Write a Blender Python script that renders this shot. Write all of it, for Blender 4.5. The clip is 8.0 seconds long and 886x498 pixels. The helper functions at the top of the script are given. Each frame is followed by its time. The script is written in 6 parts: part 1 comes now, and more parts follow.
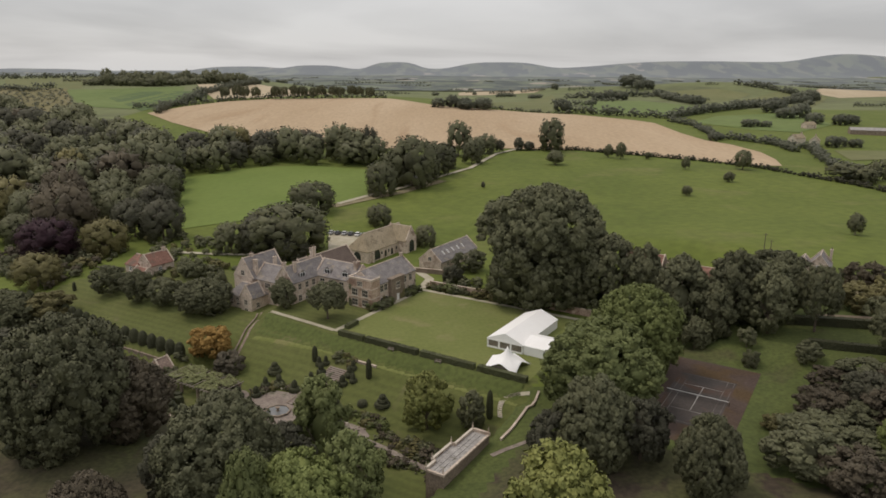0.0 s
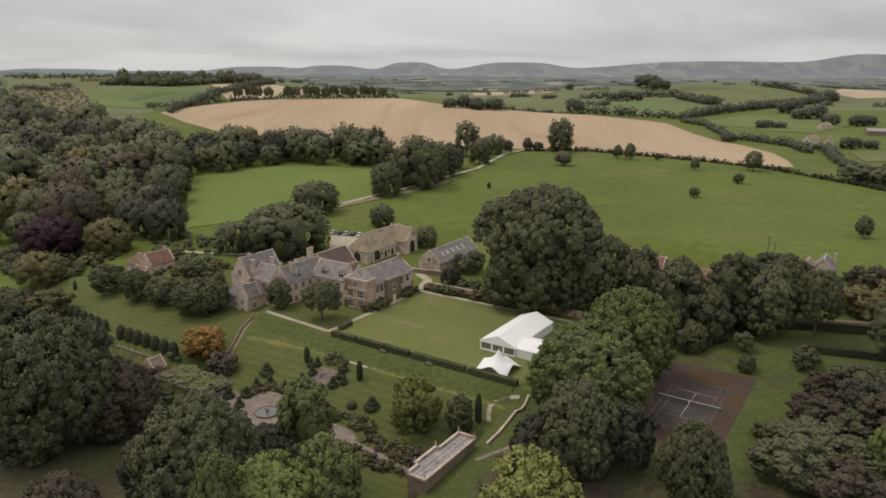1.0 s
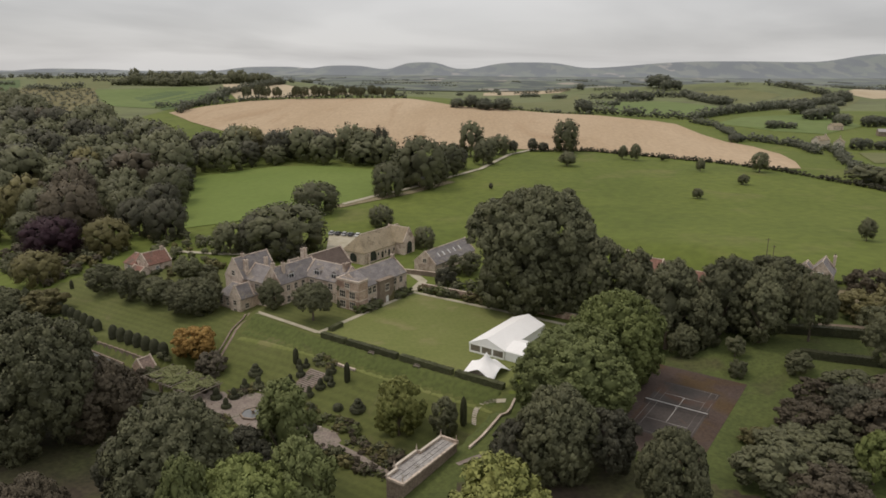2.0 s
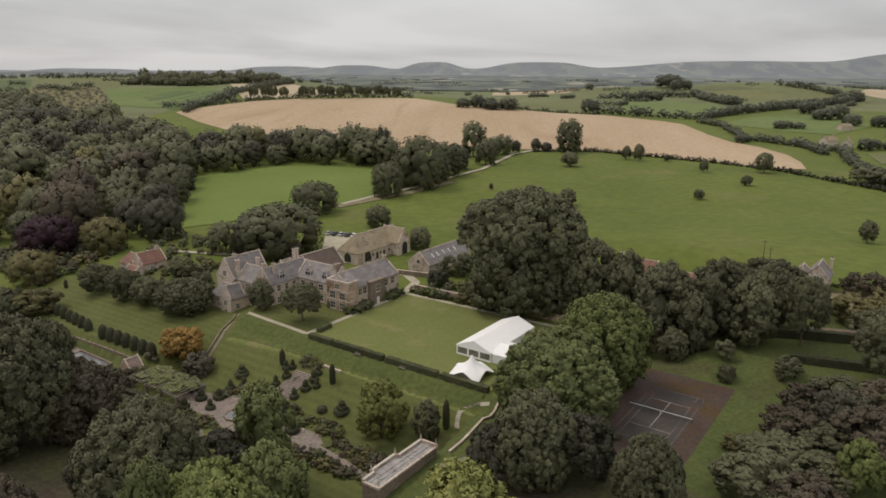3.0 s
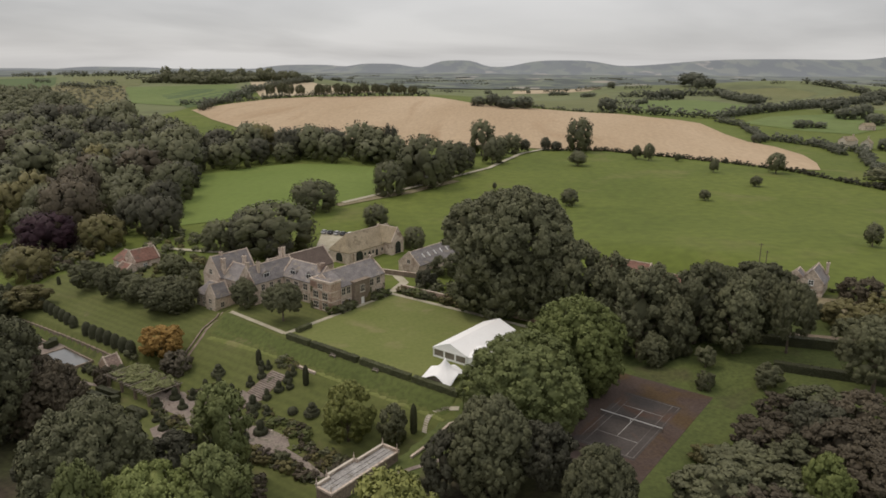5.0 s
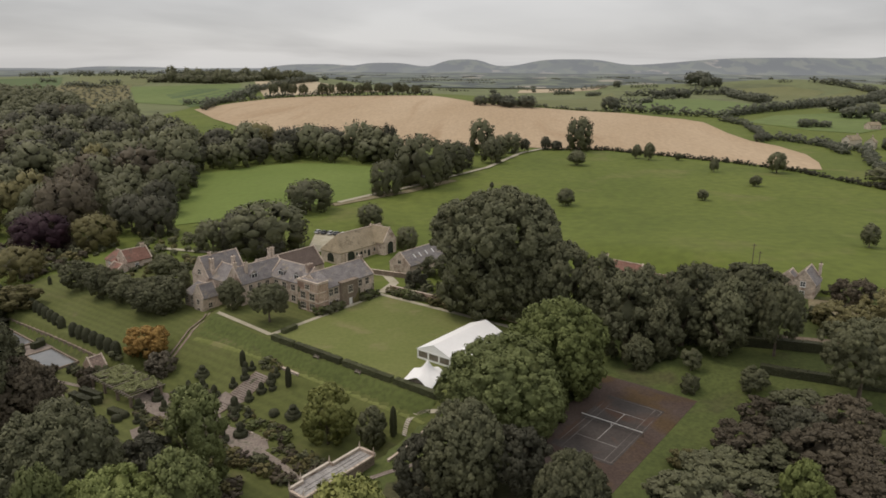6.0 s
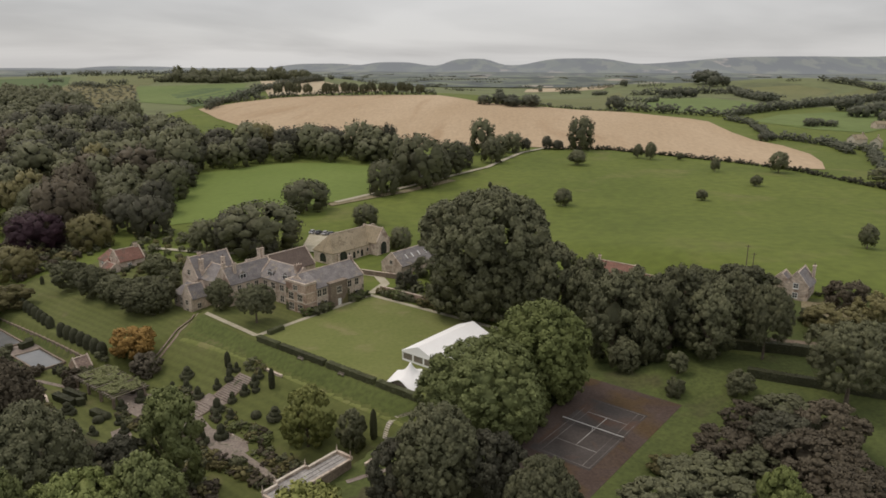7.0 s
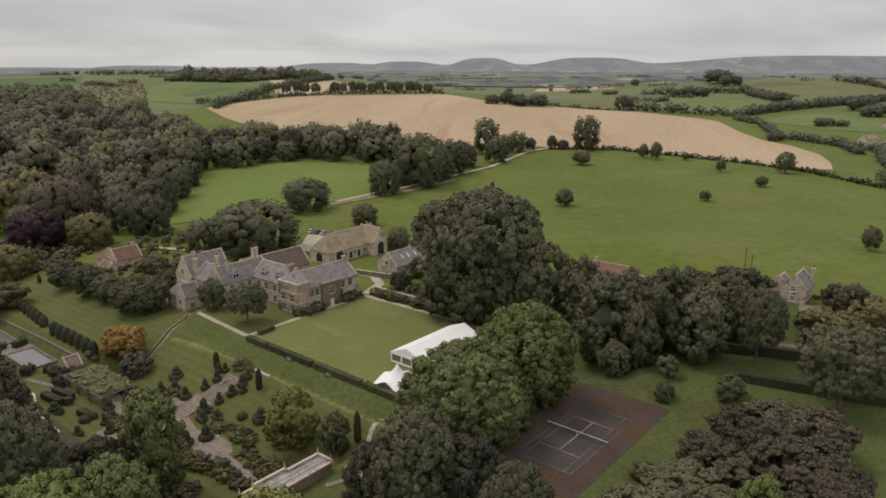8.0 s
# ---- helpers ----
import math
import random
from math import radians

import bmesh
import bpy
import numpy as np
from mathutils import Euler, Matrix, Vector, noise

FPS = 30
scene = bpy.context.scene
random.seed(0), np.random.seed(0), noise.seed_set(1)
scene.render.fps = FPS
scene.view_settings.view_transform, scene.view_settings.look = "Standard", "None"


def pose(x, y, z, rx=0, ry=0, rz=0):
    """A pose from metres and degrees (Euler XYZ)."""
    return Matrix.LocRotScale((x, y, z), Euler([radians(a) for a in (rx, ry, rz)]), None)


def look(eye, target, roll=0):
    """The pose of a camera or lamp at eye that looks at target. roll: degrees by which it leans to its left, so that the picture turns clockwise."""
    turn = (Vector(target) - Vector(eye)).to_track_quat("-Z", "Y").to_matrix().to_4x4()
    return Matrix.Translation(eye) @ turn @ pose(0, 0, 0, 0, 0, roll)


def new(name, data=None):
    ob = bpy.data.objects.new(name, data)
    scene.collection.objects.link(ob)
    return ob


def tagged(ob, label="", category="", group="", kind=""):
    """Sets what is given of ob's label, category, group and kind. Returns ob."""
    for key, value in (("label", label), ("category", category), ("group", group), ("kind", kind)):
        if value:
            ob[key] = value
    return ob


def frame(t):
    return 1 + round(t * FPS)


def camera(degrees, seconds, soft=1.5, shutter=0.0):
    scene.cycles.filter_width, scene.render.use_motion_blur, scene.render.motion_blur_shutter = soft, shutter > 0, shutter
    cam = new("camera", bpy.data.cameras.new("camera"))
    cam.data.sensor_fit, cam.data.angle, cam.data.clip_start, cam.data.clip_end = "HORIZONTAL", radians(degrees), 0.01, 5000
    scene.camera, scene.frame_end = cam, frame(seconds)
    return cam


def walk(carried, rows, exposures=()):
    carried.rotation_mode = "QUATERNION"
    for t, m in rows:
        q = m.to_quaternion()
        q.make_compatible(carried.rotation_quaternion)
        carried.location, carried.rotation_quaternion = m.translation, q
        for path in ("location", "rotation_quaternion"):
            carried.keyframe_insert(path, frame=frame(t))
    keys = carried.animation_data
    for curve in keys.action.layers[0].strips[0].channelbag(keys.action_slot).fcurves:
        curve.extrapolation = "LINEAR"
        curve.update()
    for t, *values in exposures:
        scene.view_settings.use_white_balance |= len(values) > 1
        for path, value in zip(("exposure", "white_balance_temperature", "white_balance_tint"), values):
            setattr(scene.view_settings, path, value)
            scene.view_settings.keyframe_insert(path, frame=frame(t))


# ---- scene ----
cam = camera(64.4, 8.0, 1.65)
PATH = [
    (0, (-0.877, -0.939, 69.098), (-0.89, 0.998, 68.6), 0.4),
    (0.5, (2.053, -0.176, 69.124), (2.017, 1.761, 68.627), 0.4),
    (1, (4.909, 0.683, 69.053), (4.851, 2.619, 68.555), 0.4),
    (1.5, (7.716, 1.439, 69.077), (7.64, 3.375, 68.579), 0.4),
    (3, (16.237, 4.126, 69.153), (16.115, 6.059, 68.654), 0.4),
    (3.5, (19.09, 5.002, 69.099), (18.953, 6.934, 68.6), 0.4),
    (4, (21.832, 5.918, 69.094), (21.677, 7.848, 68.594), 0.4),
    (4.5, (24.647, 6.937, 69.06), (24.472, 8.865, 68.558), 0.4),
    (6, (32.818, 10.169, 69.086), (32.608, 12.092, 68.58), 0.3),
    (6.5, (35.569, 11.356, 69.051), (35.345, 13.278, 68.544), 0.2),
    (7, (38.199, 12.498, 69.07), (37.965, 14.418, 68.562), 0.2),
    (7.5, (40.79, 13.709, 68.991), (40.542, 15.627, 68.483), 0.2),
    (8, (43.262, 14.893, 68.985), (42.995, 16.809, 68.475), 0.2),
]
walk(cam, [(t, look(eye, target, roll)) for t, eye, target, roll in PATH], exposures=((0, -0.06, 6500, 11.0), (8, -0.06, 6500, 11.0)))

# ---- sky and sun: a bright overcast day ----
def make_sky():
    w = bpy.data.worlds.new("overcast")
    scene.world = w
    w.use_nodes = True
    nt = w.node_tree
    n, l = nt.nodes, nt.links
    n.clear()
    out = n.new("ShaderNodeOutputWorld")
    bg_sky, bg_cloud, mix = n.new("ShaderNodeBackground"), n.new("ShaderNodeBackground"), n.new("ShaderNodeMixShader")
    sky = n.new("ShaderNodeTexSky")
    sky.sky_type, sky.sun_disc = "NISHITA", False
    sky.sun_elevation, sky.sun_rotation = radians(SUN_UP), radians(SUN_TURN)
    bg_sky.inputs["Strength"].default_value = 0.1
    l.new(sky.outputs[0], bg_sky.inputs["Color"])
    tc = n.new("ShaderNodeTexCoord")
    sep = n.new("ShaderNodeSeparateXYZ")
    l.new(tc.outputs["Generated"], sep.inputs[0])

    def calc(op, a, b):
        m = n.new("ShaderNodeMath")
        m.operation = op
        for i, v in enumerate((a, b)):
            if isinstance(v, (int, float)):
                m.inputs[i].default_value = v
            else:
                l.new(v, m.inputs[i])
        return m.outputs[0]
    up = calc("ADD", calc("MAXIMUM", sep.outputs[2], 0.0), 0.11)
    flat = n.new("ShaderNodeCombineXYZ")
    l.new(calc("DIVIDE", sep.outputs[0], up), flat.inputs[0])
    l.new(calc("DIVIDE", sep.outputs[1], up), flat.inputs[1])
    cl = n.new("ShaderNodeTexNoise")
    cl.inputs["Scale"].default_value, cl.inputs["Detail"].default_value, cl.inputs["Roughness"].default_value = 0.30, 6, 0.48
    cl.inputs["Distortion"].default_value = 0.4
    l.new(flat.outputs[0], cl.inputs["Vector"])
    ramp = n.new("ShaderNodeValToRGB")
    ramp.color_ramp.elements[0].position, ramp.color_ramp.elements[0].color = 0.34, (0.492, 0.486, 0.482, 1)
    ramp.color_ramp.elements[1].position, ramp.color_ramp.elements[1].color = 0.57, (0.705, 0.695, 0.682, 1)
    l.new(cl.outputs["Fac"], ramp.inputs[0])
    l.new(ramp.outputs[0], bg_cloud.inputs["Color"])
    # an overcast sky grows brighter towards the zenith
    l.new(calc("ADD", calc("MULTIPLY", calc("MAXIMUM", sep.outputs[2], 0.0), 0.5), 1.0), bg_cloud.inputs["Strength"])
    mix.inputs[0].default_value = 0.9
    l.new(bg_sky.outputs[0], mix.inputs[1])
    l.new(bg_cloud.outputs[0], mix.inputs[2])
    l.new(mix.outputs[0], out.inputs[0])


SUN_UP, SUN_TURN = 60.0, -70.0
make_sky()
sun = new("sun", bpy.data.lights.new("sun", "SUN"))
sun.data.energy, sun.data.angle, sun.data.color = 1.15, radians(18), (1.0, 0.88, 0.74)
sun.matrix_world = pose(0, 0, 300, 90 - SUN_UP, 0, 180 - SUN_TURN)


# ---- materials ----
def material(name, a, b, scale=0.2, fine=0.25, fine_scale=6.0, rough=0.9, bump=0.0, metal=0.0, spec=0.3, spots=None, stretch=(1, 1, 1), vary=0.0, stripes=None):
    """Two colours mixed by broad noise, shaded by fine noise; spots: (colour, scale, cut) for stains; vary: object to object."""
    m = bpy.data.materials.new(name)
    m.use_nodes = True
    nt = m.node_tree
    n, l = nt.nodes, nt.links
    p = n["Principled BSDF"]
    tc, mp = n.new("ShaderNodeTexCoord"), n.new("ShaderNodeMapping")
    mp.inputs["Scale"].default_value = stretch
    l.new(tc.outputs["Object"], mp.inputs[0])

    def cloud(s, detail, dist=0.0):
        t = n.new("ShaderNodeTexNoise")
        t.inputs["Scale"].default_value, t.inputs["Detail"].default_value, t.inputs["Distortion"].default_value = s, detail, dist
        l.new(mp.outputs[0], t.inputs["Vector"])
        return t.outputs["Fac"]

    def ranged(v, lo, hi, a0, a1):
        r = n.new("ShaderNodeMapRange")
        r.inputs[1].default_value, r.inputs[2].default_value, r.inputs[3].default_value, r.inputs[4].default_value = lo, hi, a0, a1
        l.new(v, r.inputs[0])
        return r.outputs[0]

    def blend(kind, f, x, y):
        k = n.new("ShaderNodeMix")
        k.data_type, k.blend_type = "RGBA", kind
        for i, v in ((0, f), (6, x), (7, y)):
            if isinstance(v, float):
                k.inputs[i].default_value = v
            elif isinstance(v, tuple):
                k.inputs[i].default_value = (*v, 1)
            else:
                l.new(v, k.inputs[i])
        return k.outputs[2]
    col = blend("MIX", ranged(cloud(scale, 5, 0.3), 0.35, 0.65, 0, 1), a, b)
    if spots:
        col = blend("MIX", ranged(cloud(spots[1], 6, 0.6), spots[2], spots[2] + 0.12, 0, 1), col, spots[0])
    small = cloud(fine_scale, 4)
    grey = n.new("ShaderNodeCombineColor")
    v = ranged(small, 0.3, 0.7, 1 - fine, 1 + fine)
    for i in range(3):
        l.new(v, grey.inputs[i])
    col = blend("MULTIPLY", 1.0, col, grey.outputs[0])
    if vary:
        info, g2 = n.new("ShaderNodeObjectInfo"), n.new("ShaderNodeCombineColor")
        v = ranged(info.outputs["Random"], 0, 1, 1 - vary, 1 + vary)
        for i in range(3):
            l.new(v, g2.inputs[i])
        col = blend("MULTIPLY", 1.0, col, g2.outputs[0])
    if stripes:
        wave = n.new("ShaderNodeTexWave")
        turned = n.new("ShaderNodeMapping")
        turned.inputs["Rotation"].default_value = (0, 0, stripes[0])
        l.new(tc.outputs["Object"], turned.inputs[0])
        l.new(turned.outputs[0], wave.inputs["Vector"])
        wave.inputs["Scale"].default_value, wave.inputs["Distortion"].default_value, wave.inputs["Detail Scale"].default_value = stripes[1], 0.6, 0.3
        g3 = n.new("ShaderNodeCombineColor")
        v = ranged(wave.outputs["Fac"], 0.2, 0.8, 1 - stripes[2], 1 + stripes[2])
        for i in range(3):
            l.new(v, g3.inputs[i])
        col = blend("MULTIPLY", 1.0, col, g3.outputs[0])
    l.new(col, p.inputs["Base Color"])
    p.inputs["Roughness"].default_value, p.inputs["Metallic"].default_value, p.inputs["Specular IOR Level"].default_value = rough, metal, spec
    if bump:
        bp = n.new("ShaderNodeBump")
        bp.inputs["Strength"].default_value, bp.inputs["Distance"].default_value = bump, 0.1
        l.new(small, bp.inputs["Height"])
        l.new(bp.outputs[0], p.inputs["Normal"])
    return m


def leaf_material(name, a, b):
    """Foliage: each leaf cluster its own shade between a and b, each plant a little lighter or darker."""
    m = bpy.data.materials.new(name)
    m.use_nodes = True
    n, l = m.node_tree.nodes, m.node_tree.links
    p = n["Principled BSDF"]
    geo, info, mix, hsv = n.new("ShaderNodeNewGeometry"), n.new("ShaderNodeObjectInfo"), n.new("ShaderNodeMix"), n.new("ShaderNodeHueSaturation")
    tc, big = n.new("ShaderNodeTexCoord"), n.new("ShaderNodeTexNoise")
    l.new(tc.outputs["Object"], big.inputs["Vector"])
    big.inputs["Scale"].default_value, big.inputs["Detail"].default_value = 0.35, 3
    add = n.new("ShaderNodeMath")
    add.operation = "MULTIPLY_ADD"
    l.new(geo.outputs["Random Per Island"], add.inputs[0])
    add.inputs[1].default_value = 0.30
    sub = n.new("ShaderNodeMapRange")
    sub.inputs[1].default_value, sub.inputs[2].default_value, sub.inputs[3].default_value, sub.inputs[4].default_value = 0.35, 0.65, 0.12, 0.46
    l.new(big.outputs["Fac"], sub.inputs[0])
    l.new(sub.outputs[0], add.inputs[2])
    mix.data_type = "RGBA"
    l.new(add.outputs[0], mix.inputs[0])
    mix.inputs[6].default_value, mix.inputs[7].default_value = (*a, 1), (*b, 1)
    val = n.new("ShaderNodeMapRange")
    val.inputs[3].default_value, val.inputs[4].default_value = 0.78, 1.16
    l.new(info.outputs["Random"], val.inputs[0])
    l.new(val.outputs[0], hsv.inputs["Value"])
    l.new(mix.outputs[2], hsv.inputs["Color"])
    l.new(hsv.outputs[0], p.inputs["Base Color"])
    p.inputs["Roughness"].default_value, p.inputs["Specular IOR Level"].default_value = 0.65, 0.25
    return m


LEAF = {
    "oak": leaf_material("oak_leaves", (0.084, 0.085, 0.050), (0.173, 0.176, 0.091)),
    "dark": leaf_material("yew_leaves", (0.061, 0.058, 0.041), (0.115, 0.114, 0.071)),
    "ash": leaf_material("ash_leaves", (0.098, 0.101, 0.059), (0.198, 0.200, 0.105)),
    "lime": leaf_material("lime_leaves", (0.120, 0.143, 0.044), (0.250, 0.284, 0.094)),
    "olive": leaf_material("olive_green_leaves", (0.128, 0.116, 0.050), (0.238, 0.210, 0.088)),
    "grey": leaf_material("greyish_leaves", (0.078, 0.064, 0.045), (0.136, 0.113, 0.073)),
    "autumn": leaf_material("turning_leaves", (0.120, 0.138, 0.040), (0.262, 0.262, 0.078)),
    "autumn2": leaf_material("orange_leaves", (0.330, 0.190, 0.050), (0.560, 0.360, 0.115)),
    "vine": leaf_material("vine_leaves", (0.159, 0.180, 0.070), (0.329, 0.330, 0.151)),
    "fuzz": leaf_material("brownish_grey_twiggy_leaves", (0.125, 0.108, 0.078), (0.175, 0.152, 0.108)),
    "yew": leaf_material("clipped_yew_leaves", (0.036, 0.038, 0.020), (0.080, 0.083, 0.040)),
    "box": leaf_material("clipped_hedge_leaves", (0.056, 0.059, 0.029), (0.104, 0.111, 0.050)),
    "copper": leaf_material("copper_leaves", (0.034, 0.016, 0.022), (0.063, 0.028, 0.040)),
    # vale: leaf colours paled and greyed to stand in for distance haze
    "vale": leaf_material("hazed_far_leaves", (0.097, 0.102, 0.072), (0.157, 0.164, 0.114)),
    "green": leaf_material("summer_green_leaves", (0.090, 0.106, 0.039), (0.187, 0.210, 0.076)),
}
WORDS = {"oak": "dark green", "dark": "very dark green", "ash": "mid-green", "lime": "bright green", "olive": "olive green", "grey": "greyish green",
         "vale": "haze-paled green", "green": "fresh summer green", "autumn": "yellowing green", "autumn2": "orange autumn-coloured", "copper": "dark purple copper", "fuzz": "brownish grey"}
GRASS = material("pasture_grass", (0.102, 0.130, 0.023), (0.126, 0.154, 0.029), 0.02, 0.14, 0.25, 0.95, spots=((0.144, 0.154, 0.043), 0.03, 0.58))
MEADOW = material("hay_meadow_grass", (0.132, 0.180, 0.038), (0.152, 0.200, 0.046), 0.02, 0.07, 0.3, 0.95)
LAWN = material("mown_lawn", (0.144, 0.165, 0.046), (0.169, 0.184, 0.058), 0.06, 0.09, 0.9, 0.95, spots=((0.202, 0.192, 0.079), 0.1, 0.56))
BANK = material("mown_garden_grass", (0.096, 0.109, 0.030), (0.113, 0.124, 0.038), 0.05, 0.12, 0.9, 0.95, spots=((0.130, 0.123, 0.053), 0.1, 0.6), stripes=(-1.02, 0.13, 0.06))
ROUGH = material("rough_garden_grass", (0.071, 0.089, 0.026), (0.093, 0.111, 0.032), 0.08, 0.22, 1.2, 0.95, spots=((0.076, 0.067, 0.034), 0.05, 0.60))
WHEAT = material("ripe_wheat", (0.405, 0.298, 0.188), (0.462, 0.350, 0.232), 0.012, 0.09, 0.4, 0.95, spots=((0.37, 0.262, 0.16), 0.02, 0.60), stretch=(1, 0.25, 1))
FIELD_A = material("far_green_field", (0.119, 0.163, 0.046), (0.143, 0.185, 0.057), 0.01, 0.1, 0.1, 0.95)
FIELD_B = material("far_olive_field", (0.134, 0.145, 0.055), (0.163, 0.165, 0.070), 0.01, 0.1, 0.1, 0.95)
SCRUB = material("olive_scrub_grass", (0.150, 0.135, 0.058), (0.195, 0.170, 0.085), 0.02, 0.25, 0.1, 0.95)
FIELD_C = material("dark_green_crop", (0.080, 0.118, 0.042), (0.095, 0.132, 0.048), 0.01, 0.08, 0.1, 0.95)
STUBBLE = material("pale_stubble", (0.40, 0.32, 0.21), (0.47, 0.39, 0.27), 0.01, 0.08, 0.1, 0.95)
GRAVEL = material("pale_gravel", (0.37, 0.335, 0.245), (0.46, 0.42, 0.325), 0.3, 0.14, 4.0, 0.95, 0.2)
PAVING = material("stone_paving", (0.205, 0.165, 0.14), (0.275, 0.23, 0.195), 0.5, 0.24, 2.2, 0.9, 0.3, spots=((0.10, 0.10, 0.06), 0.5, 0.60))
STONE = material("honey_grey_stone", (0.48, 0.39, 0.315), (0.62, 0.52, 0.432), 0.4, 0.26, 2.2, 0.9, 0.4, spots=((0.30, 0.22, 0.175), 0.35, 0.55))
STONE_DARK = material("weathered_rubble_stone", (0.20, 0.155, 0.12), (0.27, 0.215, 0.165), 0.4, 0.3, 3.0, 0.9, 0.5, spots=((0.12, 0.10, 0.08), 0.5, 0.6))
SLATE = material("grey_slate", (0.180, 0.163, 0.160), (0.250, 0.228, 0.220), 0.4, 0.28, 2.4, 0.75, 0.3, spots=((0.29, 0.25, 0.205), 0.35, 0.56), stretch=(1, 1, 2.5))
STONE_TILE = material("lichened_stone_tiles", (0.275, 0.225, 0.150), (0.345, 0.285, 0.198), 0.3, 0.25, 3.0, 0.9, 0.4, spots=((0.18, 0.145, 0.098), 0.4, 0.56))
STONE_WARM = material("reddened_stone", (0.40, 0.285, 0.215), (0.52, 0.40, 0.31), 0.4, 0.28, 2.2, 0.9, 0.4, spots=((0.27, 0.175, 0.13), 0.35, 0.50))
STONE_WARM_TILE = material("pinkish_stone_tiles", (0.235, 0.170, 0.140), (0.30, 0.225, 0.185), 0.6, 0.28, 2.5, 0.9, 0.3, spots=((0.15, 0.115, 0.095), 0.5, 0.55))
BROWN_TILE = material("dark_brown_tiles", (0.120, 0.088, 0.074), (0.155, 0.118, 0.098), 0.3, 0.2, 3.0, 0.85, 0.3)
RED_TILE = material("red_clay_tiles", (0.205, 0.105, 0.080), (0.265, 0.145, 0.110), 0.5, 0.30, 2.4, 0.85, 0.3, spots=((0.16, 0.115, 0.09), 0.4, 0.52))
GLASS = material("window_glass", (0.02, 0.022, 0.026), (0.035, 0.036, 0.04), 0.5, 0.1, 2.0, 0.12, spec=0.6)
CANVAS = material("white_marquee_canvas", (0.90, 0.885, 0.87), (0.93, 0.92, 0.905), 0.3, 0.02, 2.0, 0.6)
BARK = material("bark", (0.11, 0.085, 0.065), (0.16, 0.13, 0.10), 1.0, 0.3, 6.0, 0.95, 0.4)
TARMAC = material("worn_tennis_court", (0.070, 0.047, 0.037), (0.090, 0.066, 0.056), 0.10, 0.2, 2.0, 0.95, spots=((0.085, 0.055, 0.028), 0.09, 0.48))
SLOPE = material("long_grass_slope", (0.081, 0.101, 0.027), (0.099, 0.119, 0.034), 0.05, 0.2, 0.9, 0.95, spots=((0.114, 0.116, 0.046), 0.12, 0.62))
PALE = material("pale_dressed_stone", (0.52, 0.455, 0.375), (0.60, 0.54, 0.46), 0.6, 0.12, 4.0, 0.85)
PANEL = material("clear_plastic_panel", (0.17, 0.14, 0.115), (0.24, 0.21, 0.18), 0.6, 0.2, 2.0, 0.2, spec=0.5)
VERGE = material("dry_verge", (0.20, 0.165, 0.10), (0.25, 0.215, 0.13), 0.2, 0.25, 1.5, 0.95)
# grass colour muted to stand in for haze over the far land
HAZED_GRASS = material("far_hazed_grass", (0.135, 0.155, 0.065), (0.165, 0.180, 0.082), 0.006, 0.12, 0.05, 0.95, spots=((0.115, 0.125, 0.06), 0.01, 0.55))
COURT_IN = material("grey_brown_court", (0.058, 0.048, 0.043), (0.080, 0.069, 0.064), 0.12, 0.15, 2.0, 0.95, spots=((0.095, 0.058, 0.042), 0.10, 0.55))
LINE = material("worn_white_line", (0.09, 0.08, 0.075), (0.50, 0.48, 0.45), 0.16, 0.2, 4.0, 0.9)
FADED_LINE = material("faded_court_line", (0.065, 0.054, 0.048), (0.22, 0.20, 0.18), 0.14, 0.2, 4.0, 0.9)
WATER = material("still_pond_water", (0.16, 0.165, 0.165), (0.19, 0.19, 0.185), 0.2, 0.05, 1.0, 0.08, spec=0.5)
LEAD = material("lead_roof_sheet", (0.28, 0.26, 0.245), (0.37, 0.35, 0.33), 0.5, 0.22, 2.2, 0.7, 0.1, spots=((0.20, 0.18, 0.15), 0.8, 0.58))
WOOD = material("weathered_oak", (0.20, 0.17, 0.135), (0.27, 0.235, 0.19), 0.8, 0.25, 5.0, 0.85)
WHITE_PAINT = material("white_paint", (0.72, 0.71, 0.69), (0.78, 0.77, 0.75), 0.5, 0.05, 3.0, 0.6)
# brown leaf litter, with the shade under the garden trees painted into it
SHADED_LITTER = material("shaded_grass_and_leaf_litter", (0.072, 0.060, 0.036), (0.082, 0.086, 0.034), 0.07, 0.28, 1.1, 0.95, spots=((0.060, 0.046, 0.032), 0.12, 0.52))
SOIL = material("bare_soil", (0.15, 0.115, 0.085), (0.20, 0.16, 0.12), 0.3, 0.25, 2.0, 0.95, 0.4)
# ---- land ----
KX = (-400, -200, -100, -50, 0, 50, 100, 200, 400)
KY = (0, 100, 170, 240, 320, 420, 560, 900, 1300)
NET = np.array([
    [-16, -14, -10, -6, -3, 1, 4, 8, 12],
    [-16, -15, -10, -5, -2, 2, 4, 8, 12],
    [-14, -13, -7, -3.0, 0, 3, 6, 9, 13],
    [-8, -9, -3, -1, 0, 4, 8.5, 9.5, 13],
    [0, -6, 0, 1.5, 2, 5, 7, 9, 12],
    [6, 2, 6, 6, 7, 8.5, 9.5, 11, 12],
    [12, 10, 11, 11.5, 12.5, 13, 13, 12, 11],
    [28, 31, 32, 31, 28, 25, 21, 18, 18],
    [46, 32, 22, 18, 15, 14, 14, 14, 16]], dtype=float)
ORG = (-30.3, 176.8)
AX = radians(-31.4)
EX, EY = math.cos(AX), math.sin(AX)


def local(x, y):
    """House and garden axes: s along the lawn's hedge, q from the hedge to the house."""
    dx, dy = x - ORG[0], y - ORG[1]
    return dx * EX + dy * EY, -dx * EY + dy * EX


